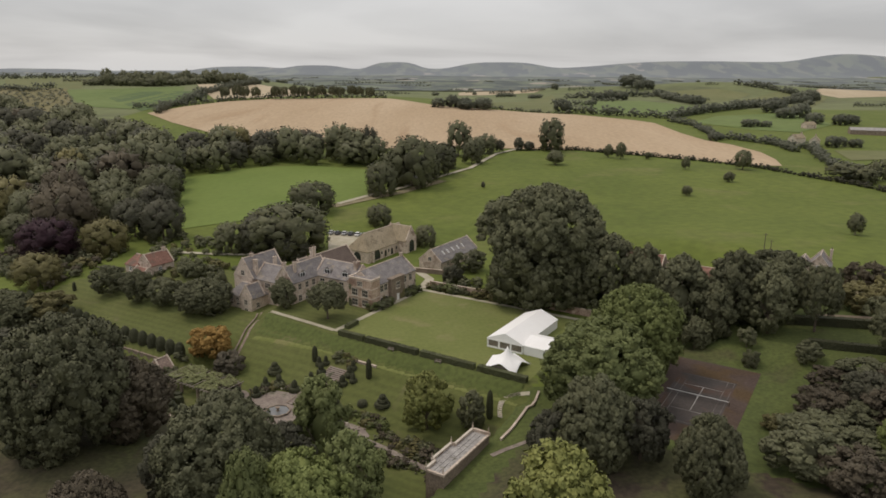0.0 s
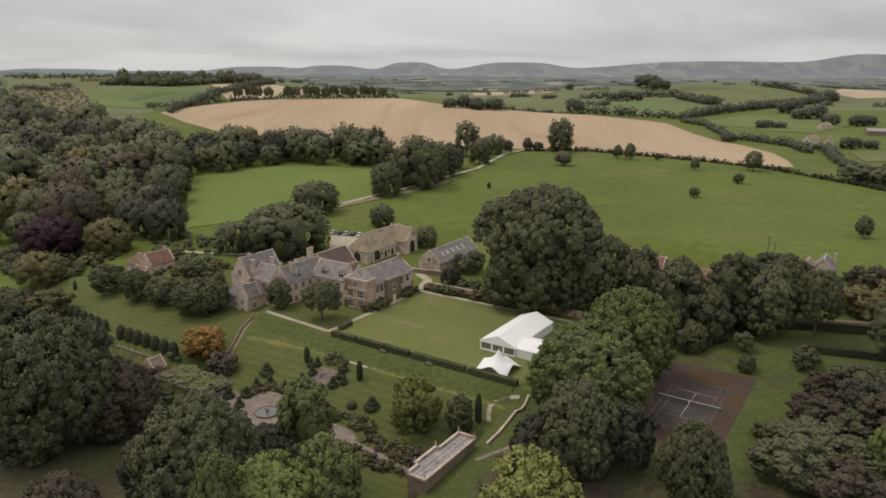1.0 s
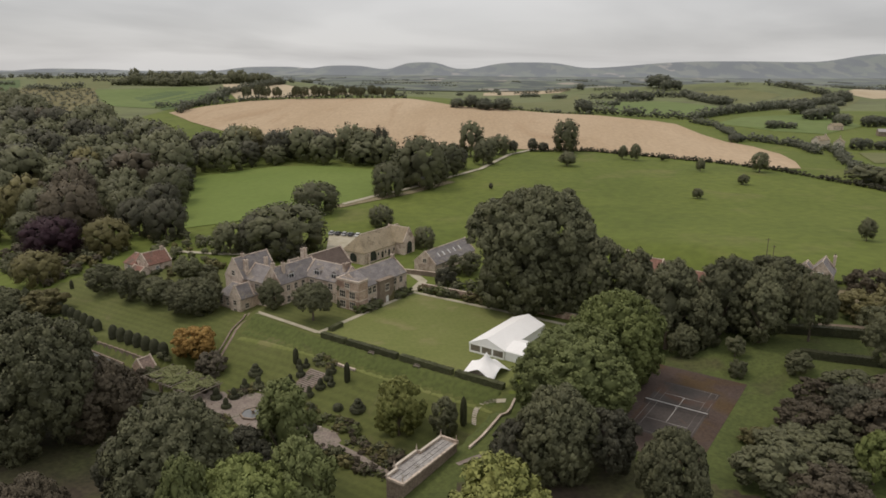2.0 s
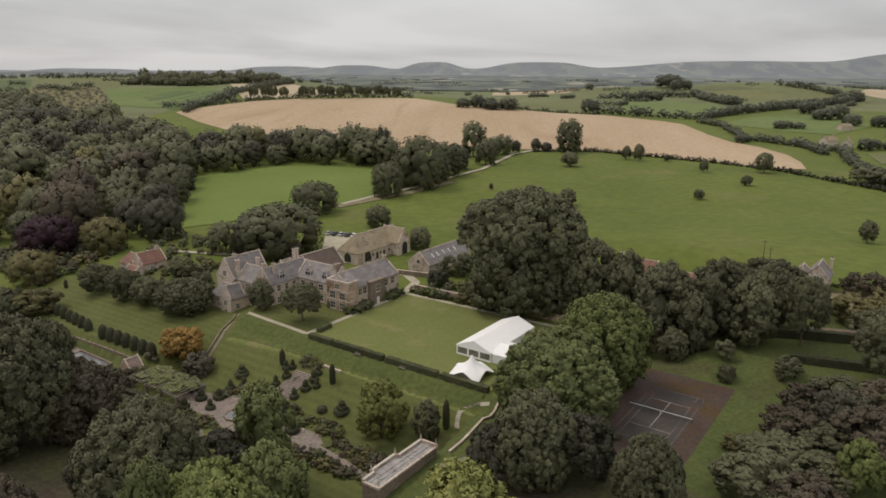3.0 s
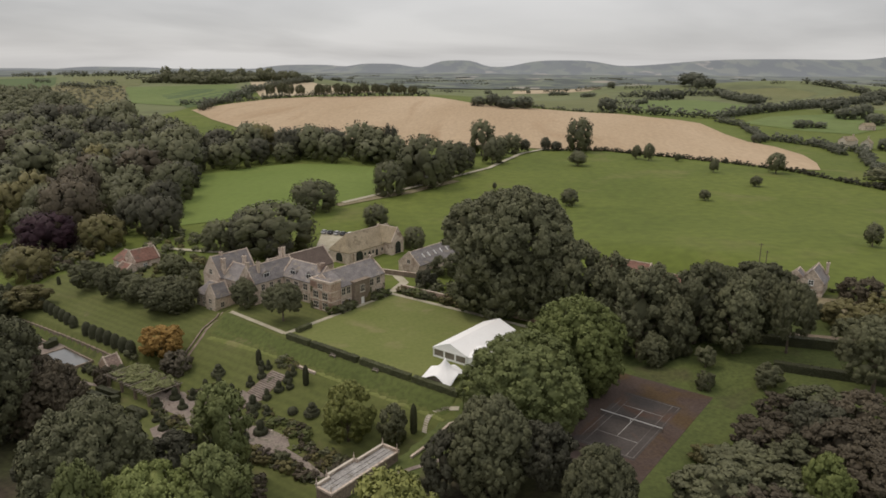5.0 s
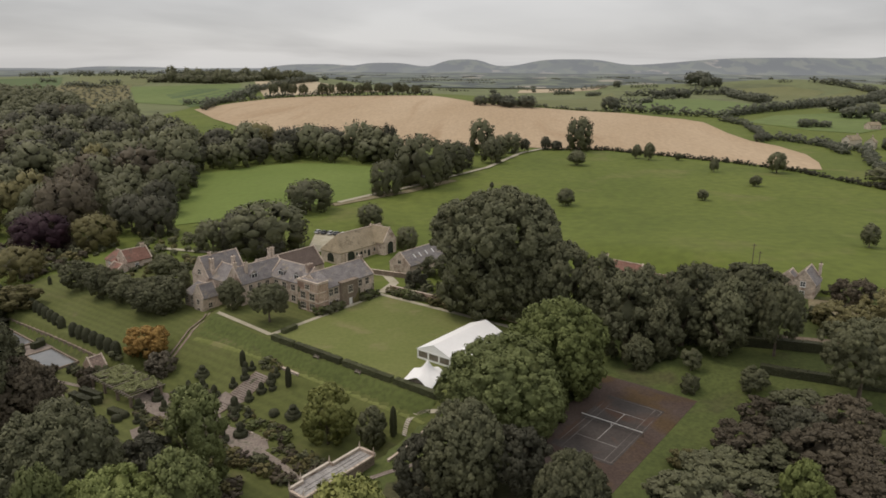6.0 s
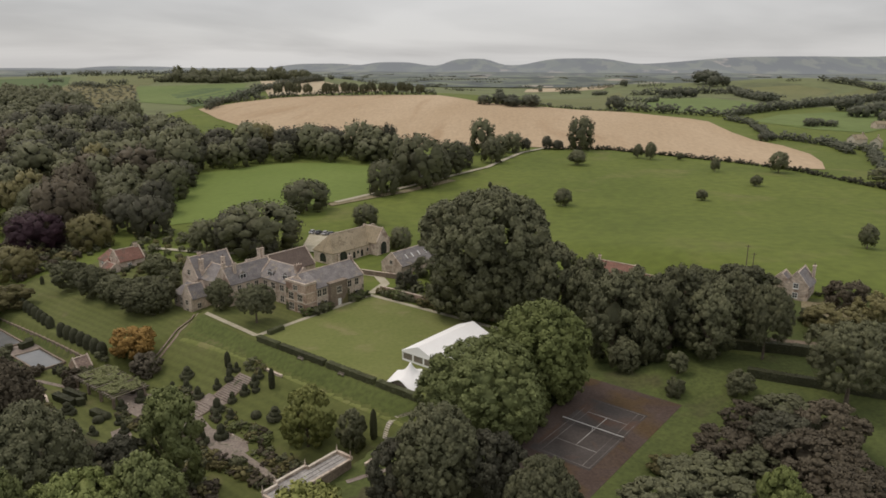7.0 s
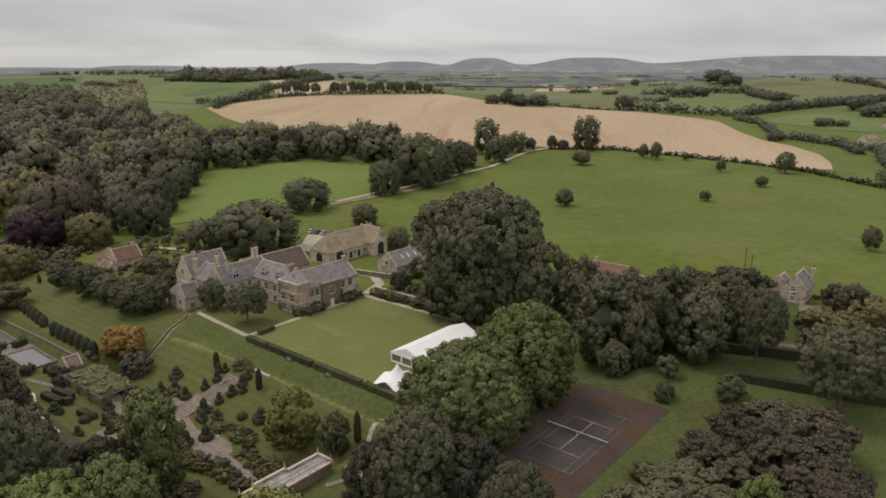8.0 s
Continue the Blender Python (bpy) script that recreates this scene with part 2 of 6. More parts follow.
def world(s, q):
    return ORG[0] + s * EX - q * EY, ORG[1] + s * EY + q * EX


def step(a, b, v):
    t = min(1.0, max(0.0, (v - a) / (b - a)))
    return t * t * (3 - 2 * t)


def bent(knots, v):
    """Piecewise straight line through (place, height) knots."""
    if v <= knots[0][0]:
        return knots[0][1]
    for (a, za), (b, zb) in zip(knots, knots[1:]):
        if v <= b:
            return za + (zb - za) * (v - a) / (b - a)
    return knots[-1][1]


def net(x, y):
    """Smooth rise and fall of the land."""
    def place(k, v):
        v = min(max(v, k[0]), k[-1])
        i = max(j for j in range(len(k) - 1) if k[j] <= v)
        return i, (v - k[i]) / (k[i + 1] - k[i])

    def cubic(k, p, i, f):
        h = k[i + 1] - k[i]
        m0 = (p[i + 1] - p[i - 1]) / (k[i + 1] - k[i - 1]) if i > 0 else (p[1] - p[0]) / h
        m1 = (p[i + 2] - p[i]) / (k[i + 2] - k[i]) if i + 2 < len(k) else (p[i + 1] - p[i]) / h
        f2, f3 = f * f, f * f * f
        return (2 * f3 - 3 * f2 + 1) * p[i] + (f3 - 2 * f2 + f) * h * m0 + (3 * f2 - 2 * f3) * p[i + 1] + (f3 - f2) * h * m1
    i, f = place(KX, x)
    j, g = place(KY, y)
    col = [cubic(KX, NET[r], i, f) if abs(r - j) < 3 else 0.0 for r in range(len(KY))]
    return cubic(KY, col, j, g)


HILLS = ((1000, 4800, 2750, 300, 34), (-2600, 4500, 300, 260, 18), (-1383, 4700, 250, 240, 21), (-873, 4700, 190, 240, 24), (-361, 4720, 170, 240, 43), (332, 4720, 300, 240, 44),
         (1900, 4750, 1000, 240, 59), (2750, 4650, 450, 240, 75), (-700, 1500, 420, 300, 38), (470, 1750, 330, 240, 22), (800, 1600, 300, 300, 18))


def far(x, y):
    """The vale and the hills on the skyline."""
    z = 12 + 18 * step(2200, 4700, y) - 8 * step(1300, 2200, y)
    for hx, hy, wx, wy, h in HILLS:
        d = ((x - hx) / wx) ** 4 + ((y - hy) / wy) ** 2
        if d < 9:
            z += h * math.exp(-d)
    return z + 5 * noise.noise((x * 0.003, y * 0.002, 3.1)) * step(1300, 2000, y)


def bank(s):
    return 1 - step(62, 84, s)


def land(x, y):
    if y > 1700:
        return far(x, y)
    z = net(x, y)
    if y > 1100:
        f = step(1100, 1700, y)
        return z * (1 - f) + f * far(x, y)
    if abs(x) > 330 or y > 420 or y < 40:
        return z
    s, q = local(x, y)
    # level lawn and house platform, its edge slanting a little towards the house
    e = q - 0.075 * min(30.0, max(0.0, -s))
    f = step(-35, -28, s) * (1 - step(78, 92, s)) * step(-1.5, -0.5, e) * (1 - step(92, 130, q))
    z *= 1 - f
    # garden in its combe, falling away to the left
    if q < 2.8 and -150 < s < 90:
        left = step(-40, -130, s)
        floor = -8.8 - 4.0 * left
        side = bent(((-75, 0.15), (-52, 0.45), (-44, 0.97), (-40, 1), (-26, 1), (-19, 0.88), (-9.6, 0.48), (-7.6, 0.345), (-6.1, 0.325), (-2.0, 0.0)), e)
        far_lawn = step(-26.5, -30.5, s)
        if far_lawn > 0:
            soft = bent(((-75, 0.15), (-52, 0.45), (-44, 0.97), (-40, 1), (-28, 1), (-26.5, 0.66), (-16, 0.55), (0.5, 0.3)), q)
            side = side * (1 - far_lawn) + soft * far_lawn
        w = bank(s) * step(-150, -110, s) * (1 if q < -2.5 else step(2.8, -2.5, q) * far_lawn + (1 - far_lawn))
        # higher ground behind the orangery
        w *= 1 - 0.72 * step(57.6, 58.6, s) * step(-5, -11, q) * step(-58, -48, q)
        z = z * (1 - w) + w * floor * side
    # tennis court, and the two ponds below the topiary
    f = step(72, 80, s) * (1 - step(114, 126, s)) * step(-22, -14, q) * (1 - step(30, 38, q))
    z += f * (2.1 - z)
    f = step(-68, -64, s) * (1 - step(-40, -38, s)) * step(-44, -41, q) * (1 - step(-28, -27, q))
    z += f * (-9.4 - z)
    f = step(-96, -92, s) * (1 - step(-70, -68, s)) * step(-44, -41, q) * (1 - step(-28, -27, q))
    z += f * (-10.6 - z)
    return z
# ---- end of land ----


# ---- mesh helpers ----
def mesh_of(name, verts, faces, mat, smooth=False):
    me = bpy.data.meshes.new(name)
    me.from_pydata([tuple(v) for v in verts], [], [tuple(int(i) for i in f) for f in faces])
    me.materials.append(mat)
    if smooth:
        me.polygons.foreach_set("use_smooth", [True] * len(me.polygons))
    me.update()
    return me


def part(name, data, mat=None, parent=None, label=""):
    """Links a mesh, a bmesh or a (verts, faces) pair as one object under a thing or part."""
    if isinstance(data, bmesh.types.BMesh):
        me = bpy.data.meshes.new(name)
        data.normal_update()
        data.to_mesh(me)
        data.free()
        me.materials.append(mat)
    elif isinstance(data, tuple):
        me = mesh_of(name, data[0], data[1], mat)
    else:
        me = data
    ob = new(name, me)
    if parent:
        ob.parent = parent
    return tagged(ob, label)


def thing(name, m, label, category, group="", kind=""):
    ob = new(name)
    ob.matrix_world = m
    return tagged(ob, label, category, group, kind)


def box(bm, x0, x1, y0, y1, z0, z1):
    v = [bm.verts.new((x, y, z)) for z in (z0, z1) for x, y in ((x0, y0), (x1, y0), (x1, y1), (x0, y1))]
    for f in ((3, 2, 1, 0), (4, 5, 6, 7), (0, 1, 5, 4), (1, 2, 6, 5), (2, 3, 7, 6), (3, 0, 4, 7)):
        bm.faces.new([v[i] for i in f])


def boxes(*rows):
    bm = bmesh.new()
    for r in rows:
        box(bm, *r)
    return bm


def prism(bm, outline, y0, y1, axis="y"):
    """An outline of (across, up) drawn along y, or along x."""
    def at(a, b, c):
        return (a, c, b) if axis == "y" else (c, a, b)
    lo = [bm.verts.new(at(a, b, y0)) for a, b in outline]
    hi = [bm.verts.new(at(a, b, y1)) for a, b in outline]
    k = len(outline)
    bm.faces.new(lo)
    bm.faces.new(hi[::-1])
    for i in range(k):
        bm.faces.new((lo[i], hi[i], hi[(i + 1) % k], lo[(i + 1) % k]))
    bmesh.ops.recalc_face_normals(bm, faces=bm.faces)


def tube(bm, a, b, ra, rb, sides=8):
    a, b = Vector(a), Vector(b)
    d = (b - a).normalized()
    u = d.orthogonal().normalized()
    w = d.cross(u)
    rings = [[bm.verts.new(p + (u * math.cos(t) + w * math.sin(t)) * r) for t in [2 * math.pi * i / sides for i in range(sides)]] for p, r in ((a, ra), (b, rb))]
    for i in range(sides):
        bm.faces.new((rings[0][i], rings[0][(i + 1) % sides], rings[1][(i + 1) % sides], rings[1][i]))
    bm.faces.new(rings[1])
    bm.faces.new(rings[0][::-1])


def lathe(bm, profile, sides=12, at=(0, 0, 0)):
    rings = [[bm.verts.new((at[0] + r * math.cos(2 * math.pi * i / sides), at[1] + r * math.sin(2 * math.pi * i / sides), at[2] + z)) for i in range(sides)] for r, z in profile]
    for a, b in zip(rings, rings[1:]):
        for i in range(sides):
            bm.faces.new((a[i], a[(i + 1) % sides], b[(i + 1) % sides], b[i]))
    bm.faces.new(rings[-1])
    bm.faces.new(rings[0][::-1])


def frame_at(s, q, z=None, turn=0.0):
    """A pose in the house's axes, on the land unless z is given."""
    x, y = world(s, q)
    return pose(x, y, land(x, y) if z is None else z, 0, 0, math.degrees(AX) + turn)


# ---- ground ----
def spread(lo, hi, cell, end0, end1, grow):
    vals = list(np.arange(lo, hi + 0.01, cell))
    d = cell
    while vals[-1] < end1:
        d *= grow
        vals.append(vals[-1] + d)
    d = cell
    while vals[0] > end0:
        d *= 1.12
        vals.insert(0, vals[0] - d)
    return vals


def make_ground():
    xs = spread(-130, 112, 1.5, -4200, 4200, 1.06)
    ys = spread(62, 240, 1.5, -600, 4990, 1.035)
    verts = [(x, y, land(x, y)) for y in ys for x in xs]
    k = len(xs)
    faces = [(j * k + i, j * k + i + 1, (j + 1) * k + i + 1, (j + 1) * k + i) for j in range(len(ys) - 1) for i in range(k - 1)]
    me = mesh_of("ground", verts, faces, GRASS, True)
    me.materials.append(ROUGH)
    me.materials.append(BANK)
    me.materials.append(HAZED_GRASS)
    me.materials.append(SHADED_LITTER)
    kinds = []
    for f in me.polygons:
        s, q = local(f.center.x, f.center.y)
        near = (q < -1.2 and -118 < s < 66) or (66 <= s < 190 and f.center.y < 206 and q < 62) or (74 < f.center.x < 190 and f.center.y < 204 and q < 110)
        if f.center.y > 960 or (f.center.y > 690 and f.center.x < -320):
            kinds.append(3)
            continue
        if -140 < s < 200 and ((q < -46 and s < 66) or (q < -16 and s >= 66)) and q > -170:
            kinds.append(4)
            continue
        kinds.append(2 if (-118 < s < -2 and -27.5 < q < 30) or (-48 < s < 58 and -45 < q < 2) else 1 if near and q > -150 else 0)
    me.polygons.foreach_set("material_index", kinds)
    ob = new("ground", me)
    tagged(ob, "rolling green pasture land reaching to the horizon", "ground", kind="structure")


def inside(poly, x, y):
    hit = False
    for (x0, y0), (x1, y1) in zip(poly, poly[1:] + poly[:1]):
        if (y0 > y) != (y1 > y) and x < (x1 - x0) * (y - y0) / (y1 - y0) + x0:
            hit = not hit
    return hit


def drape(name, poly, cell, lift, mat, label, category, kind="structure", rim=None):
    """A sheet that follows the land inside a polygon."""
    from mathutils.geometry import delaunay_2d_cdt
    poly = [Vector(p) for p in poly]
    edge = []
    for a, b in zip(poly, poly[1:] + poly[:1]):
        m = max(1, int((b - a).length / cell))
        edge += [a.lerp(b, i / m) for i in range(m)]
    x0, x1, y0, y1 = min(p.x for p in poly), max(p.x for p in poly), min(p.y for p in poly), max(p.y for p in poly)
    flat = [(p.x, p.y) for p in poly]
    grid = [Vector((x, y)) for x in np.arange(x0, x1, cell) for y in np.arange(y0, y1, cell) if inside(flat, x, y)]
    n = len(edge)
    vs, _, fs, *_ = delaunay_2d_cdt(edge + grid, [(i, (i + 1) % n) for i in range(n)], [], 1, 1e-4)
    ob = new(name, mesh_of(name, [(v.x, v.y, land(v.x, v.y) + (lift if rim is None or i >= n else rim)) for i, v in enumerate(vs)], fs, mat, True))
    me = ob.data
    if me.polygons and sum(p.normal.z for p in me.polygons) < 0:
        me.flip_normals()
    return tagged(ob, label, category, kind=kind)


def ribbon(name, pts, width, lift, mat, label, category, cell=2.0):
    """A path along the land."""
    pts = [Vector(p) for p in pts]
    line = []
    for a, b in zip(pts, pts[1:]):
        m = max(1, int((b - a).length / cell))
        line += [a.lerp(b, i / m) for i in range(m)]
    line.append(pts[-1])
    verts, faces = [], []
    for i, p in enumerate(line):
        d = (line[min(i + 1, len(line) - 1)] - line[max(i - 1, 0)]).normalized()
        side = Vector((-d.y, d.x)) * width / 2
        for f in (-1, 0, 1):
            v = p + side * f
            verts.append((v.x, v.y, land(v.x, v.y) + lift))
    for i in range(len(line) - 1):
        for j in range(2):
            a = i * 3 + j
            faces.append((a + 1, a, a + 3, a + 4))
    return tagged(new(name, mesh_of(name, verts, faces, mat, True)), label, category, kind="structure")


def loc_poly(*pts):
    return [world(*p) for p in pts]


make_ground()


def make_backdrop(name, y0, y1, n, haze_glow, label):
    """Plain sheets over the land: vale and skyline hills, far haze painted as glow."""
    m = bpy.data.materials.new(name)
    m.use_nodes = True
    nd, l = m.node_tree.nodes, m.node_tree.links
    p = nd["Principled BSDF"]
    tc, mp = nd.new("ShaderNodeTexCoord"), nd.new("ShaderNodeMapping")
    mp.inputs["Scale"].default_value = (1, 0.5, 1)
    l.new(tc.outputs["Object"], mp.inputs[0])
    cells, ramp, sep = nd.new("ShaderNodeTexVoronoi"), nd.new("ShaderNodeValToRGB"), nd.new("ShaderNodeSeparateColor")
    cells.inputs["Scale"].default_value = 0.010
    l.new(mp.outputs[0], cells.inputs["Vector"])
    l.new(cells.outputs["Color"], sep.inputs[0])
    l.new(sep.outputs[0], ramp.inputs[0])
    ramp.color_ramp.interpolation = "CONSTANT"
    ramp.color_ramp.elements[0].color = (0.060, 0.075, 0.045, 1)
    ramp.color_ramp.elements[1].position, ramp.color_ramp.elements[1].color = 0.3, (0.11, 0.13, 0.065, 1)
    for at, c in ((0.5, (0.085, 0.105, 0.055, 1)), (0.78, (0.13, 0.14, 0.08, 1)), (0.94, (0.26, 0.23, 0.17, 1))):
        ramp.color_ramp.elements.new(at).color = c
    woods_n, dark, mixed = nd.new("ShaderNodeTexNoise"), nd.new("ShaderNodeMapRange"), nd.new("ShaderNodeMix")
    woods_n.inputs["Scale"].default_value, woods_n.inputs["Detail"].default_value = 0.010, 6
    l.new(mp.outputs[0], woods_n.inputs["Vector"])
    dark.inputs[1].default_value, dark.inputs[2].default_value = 0.48, 0.54
    l.new(woods_n.outputs["Fac"], dark.inputs[0])
    mixed.data_type = "RGBA"
    l.new(dark.outputs[0], mixed.inputs[0])
    l.new(ramp.outputs[0], mixed.inputs[6])
    mixed.inputs[7].default_value = (0.030, 0.040, 0.026, 1)
    # haze also evens out the colours where the glow is stronger
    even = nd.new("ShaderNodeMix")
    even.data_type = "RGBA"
    even.inputs[0].default_value = min(0.5, max(0.0, haze_glow - 0.05) * 4)
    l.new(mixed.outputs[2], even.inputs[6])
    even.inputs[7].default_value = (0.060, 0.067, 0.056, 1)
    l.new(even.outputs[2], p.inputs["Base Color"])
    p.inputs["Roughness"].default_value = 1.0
    # bluish emission stands in for distance haze; nothing here is a lamp
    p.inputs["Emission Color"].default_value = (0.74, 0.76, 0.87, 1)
    p.inputs["Emission Strength"].default_value = haze_glow
    ys = [y0 + (y1 - y0) * i / n for i in range(n + 1)]
    verts = [(f * y * 0.86, y, land(f * y * 0.86, y) + 2.5 + 7 * step(4250, 4450, y)) for y in ys for f in [j / 90 - 1 for j in range(181)]]
    faces = [(j * 181 + i, j * 181 + i + 1, (j + 1) * 181 + i + 1, (j + 1) * 181 + i) for j in range(n) for i in range(180)]
    tagged(new(name, mesh_of(name, verts, faces, m, True)), label, "backdrop", kind="structure")


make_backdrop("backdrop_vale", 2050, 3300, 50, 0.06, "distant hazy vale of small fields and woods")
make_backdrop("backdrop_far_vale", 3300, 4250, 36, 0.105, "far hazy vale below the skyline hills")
make_backdrop("backdrop_hills", 4250, 4950, 40, 0.19, "low skyline hills under a painted blue-grey haze")
drape("wheat_field", [(-315, 741), (-298, 804), (-268, 858), (-220, 889), (-133, 895), (-75, 895), (-16, 824), (43, 812), (144, 818), (197, 765), (211, 735), (209, 641), (212, 589),
                      (223, 558), (225, 511), (217, 469), (207, 438), (192, 441), (164, 466), (126, 493), (92, 513), (50, 520), (24, 527), (-55, 530), (-107, 560), (-171, 590), (-205, 610), (-262, 670)],
      12, 0.35, WHEAT, "ripe golden wheat field on the hill", "field")
drape("meadow", [(-172, 416), (-140, 437), (-118, 450), (-84, 450), (-47, 438), (-43, 367), (-57, 348), (-80, 332), (-92, 318), (-122, 306), (-146, 322), (-160, 372)],
      8, 0.25, MEADOW, "bright green hay meadow beside the wood", "field")
for poly, mat in (
        ([(-557, 1041), (-413, 1122), (-331, 877), (-347, 781), (-421, 813)], FIELD_A), ([(-417, 1187), (-342, 1300), (-158, 1003), (-227, 919), (-294, 894)], STUBBLE),
        ([(-818, 1325), (-703, 1417), (-552, 1074), (-665, 1074)], FIELD_B), ([(215, 1226), (343, 1292), (358, 974), (285, 839), (177, 847)], FIELD_A),
        ([(309, 830), (408, 884), (418, 829), (398, 740), (324, 661), (289, 681), (255, 749)], FIELD_A), ([(552, 1342), (688, 1500), (732, 1397), (504, 1003), (446, 1003), (381, 1004)], FIELD_B),
        ([(1100, 2000), (1500, 2100), (913, 1437), (742, 1372), (737, 1476)], STUBBLE), ([(25, 1934), (163, 2333), (233, 1733), (189, 1599), (21, 1599)], STUBBLE),
        ([(35, 922), (216, 1515), (189, 1129), (118, 830), (58, 840)], FIELD_B), ([(420, 1543), (569, 1540), (606, 1448), (428, 1180), (411, 1383)], FIELD_B),
        ([(287, 529), (344, 531), (310, 478), (266, 467)], FIELD_B), ([(-440, 750), (-515, 835), (-610, 915), (-690, 1085), (-565, 1065), (-545, 1022), (-402, 766)], SCRUB),
        ([(-700, 1090), (-620, 925), (-800, 900), (-1000, 1050), (-830, 1290)], FIELD_C),
        ([(-437, 915), (-437, 1015), (-352, 1050), (-312, 830), (-330, 762)], FIELD_C)):
    drape("field", poly, 22, 0.35, mat, "distant field between hedgerows", "field")


# ---- trees ----
def unit_ball(level):
    bm = bmesh.new()
    bmesh.ops.create_icosphere(bm, subdivisions=level, radius=1)
    v = np.array([p.co[:] for p in bm.verts])
    f = np.array([[q.index for q in p.verts] for p in bm.faces])
    bm.free()
    return v, f


BALLS = (unit_ball(1),)


def leaves(rng, pos, normal, size):
    """Small three-cornered leaf clusters at pos, facing about normal."""
    k = len(pos)
    nrm = normal + rng.normal(0, 0.34, (k, 3))
    nrm /= np.linalg.norm(nrm, axis=1)[:, None]
    u = np.cross(nrm, rng.normal(0, 1, (k, 3)))
    u /= np.linalg.norm(u, axis=1)[:, None] + 1e-9
    w = np.cross(nrm, u)
    a = size * rng.uniform(0.6, 1.4, (k, 1))
    b = a * rng.uniform(0.7, 1.2, (k, 1))
    v = np.stack((pos - u * a - w * b * 0.4, pos + u * a - w * b * rng.uniform(0.1, 0.7, (k, 1)), pos + w * b), 1).reshape(-1, 3)
    return v, np.arange(3 * k).reshape(-1, 3)


def unit(v):
    return v / (np.linalg.norm(v, axis=1)[:, None] + 1e-9)


def lobed(rng, centres, radii, mid, per, size, whole=0.45, loose=1.0):
    """Foliage of billowing clumps: each a ball swollen into tufts, with leaf clusters over it."""
    vs, ns, fs, at = [], [], [], 0
    cv, cf = BALLS[0]
    tufts = 9

    def swell(d, td, amp, wide):
        """How far the clump reaches along d, and the way its surface faces there."""
        near = d @ td.T
        bump = np.clip((near - wide) / (1 - wide), 0, 1) ** 0.5 * amp
        best = bump.argmax(1)
        top = bump[np.arange(len(d)), best]
        face = d * 0.62 - td[best] * 0.42 * (top[:, None] > 0.02)
        return 0.66 + top, unit(unit(face) * 0.7 + d * 0.6)
    for c, r in zip(centres, radii):
        out = c - mid
        out = out / (np.linalg.norm(out) + 1e-6)
        lean = unit((out + np.array((0, 0, 0.35)))[None])[0]
        td = unit(rng.normal(0, 1, (tufts, 3)) + 0.8 * lean)
        amp, wide = rng.uniform(0.16, 0.44, tufts), rng.uniform(0.72, 0.90, tufts)
        reach, face = swell(cv, td, amp, wide)
        vs.append(c + cv * (reach * 0.76 + rng.normal(0, 0.06, len(cv)))[:, None] * r)
        ns.append(unit(face + whole * out))
        fs += (cf + at).tolist()
        at += len(cv)
        e = unit(rng.normal(0, 1, (per, 3)) + 0.95 * lean)
        reach, face = swell(e, td, amp, wide)
        pos = c + e * (reach * rng.uniform(1 - 0.16 * loose, 1 + 0.22 * loose, per))[:, None] * r
        v, f = leaves(rng, pos, face, size)
        vs.append(v)
        ns.append(np.repeat(face + whole * out + rng.normal(0, 0.26 * loose, (per, 3)), 3, axis=0))
        fs += (f + at).tolist()
        at += len(v)
    return np.concatenate(vs), fs, unit(np.concatenate(ns))


def soft_mesh(name, v, f, n, mat):
    """A leafy mesh whose shading follows its clumps."""
    me = mesh_of(name, v, f, mat, True)
    me.normals_split_custom_set_from_vertices([tuple(x) for x in n])
    return me


def clumps_over(rng, centres, radii, mid, count, size):
    """Places for small clumps over the outside of larger billows, with their radii."""
    share = radii ** 2 / (radii ** 2).sum()
    pick = rng.choice(len(radii), count * 3, p=share)
    out = unit(centres[pick] - mid)
    e = unit(rng.normal(0, 1, (len(pick), 3)) + 0.9 * out + np.array((0, 0, 0.3)))
    pos = centres[pick] + e * radii[pick][:, None] * rng.uniform(0.82, 1.0, (len(pick), 1))
    gap = np.linalg.norm(pos[:, None] - centres[None], axis=2) - radii[None] * 0.80
    pos = pos[gap.min(1) > -0.02 * size][:count]
    return pos, size * rng.uniform(0.6, 1.3, len(pos))


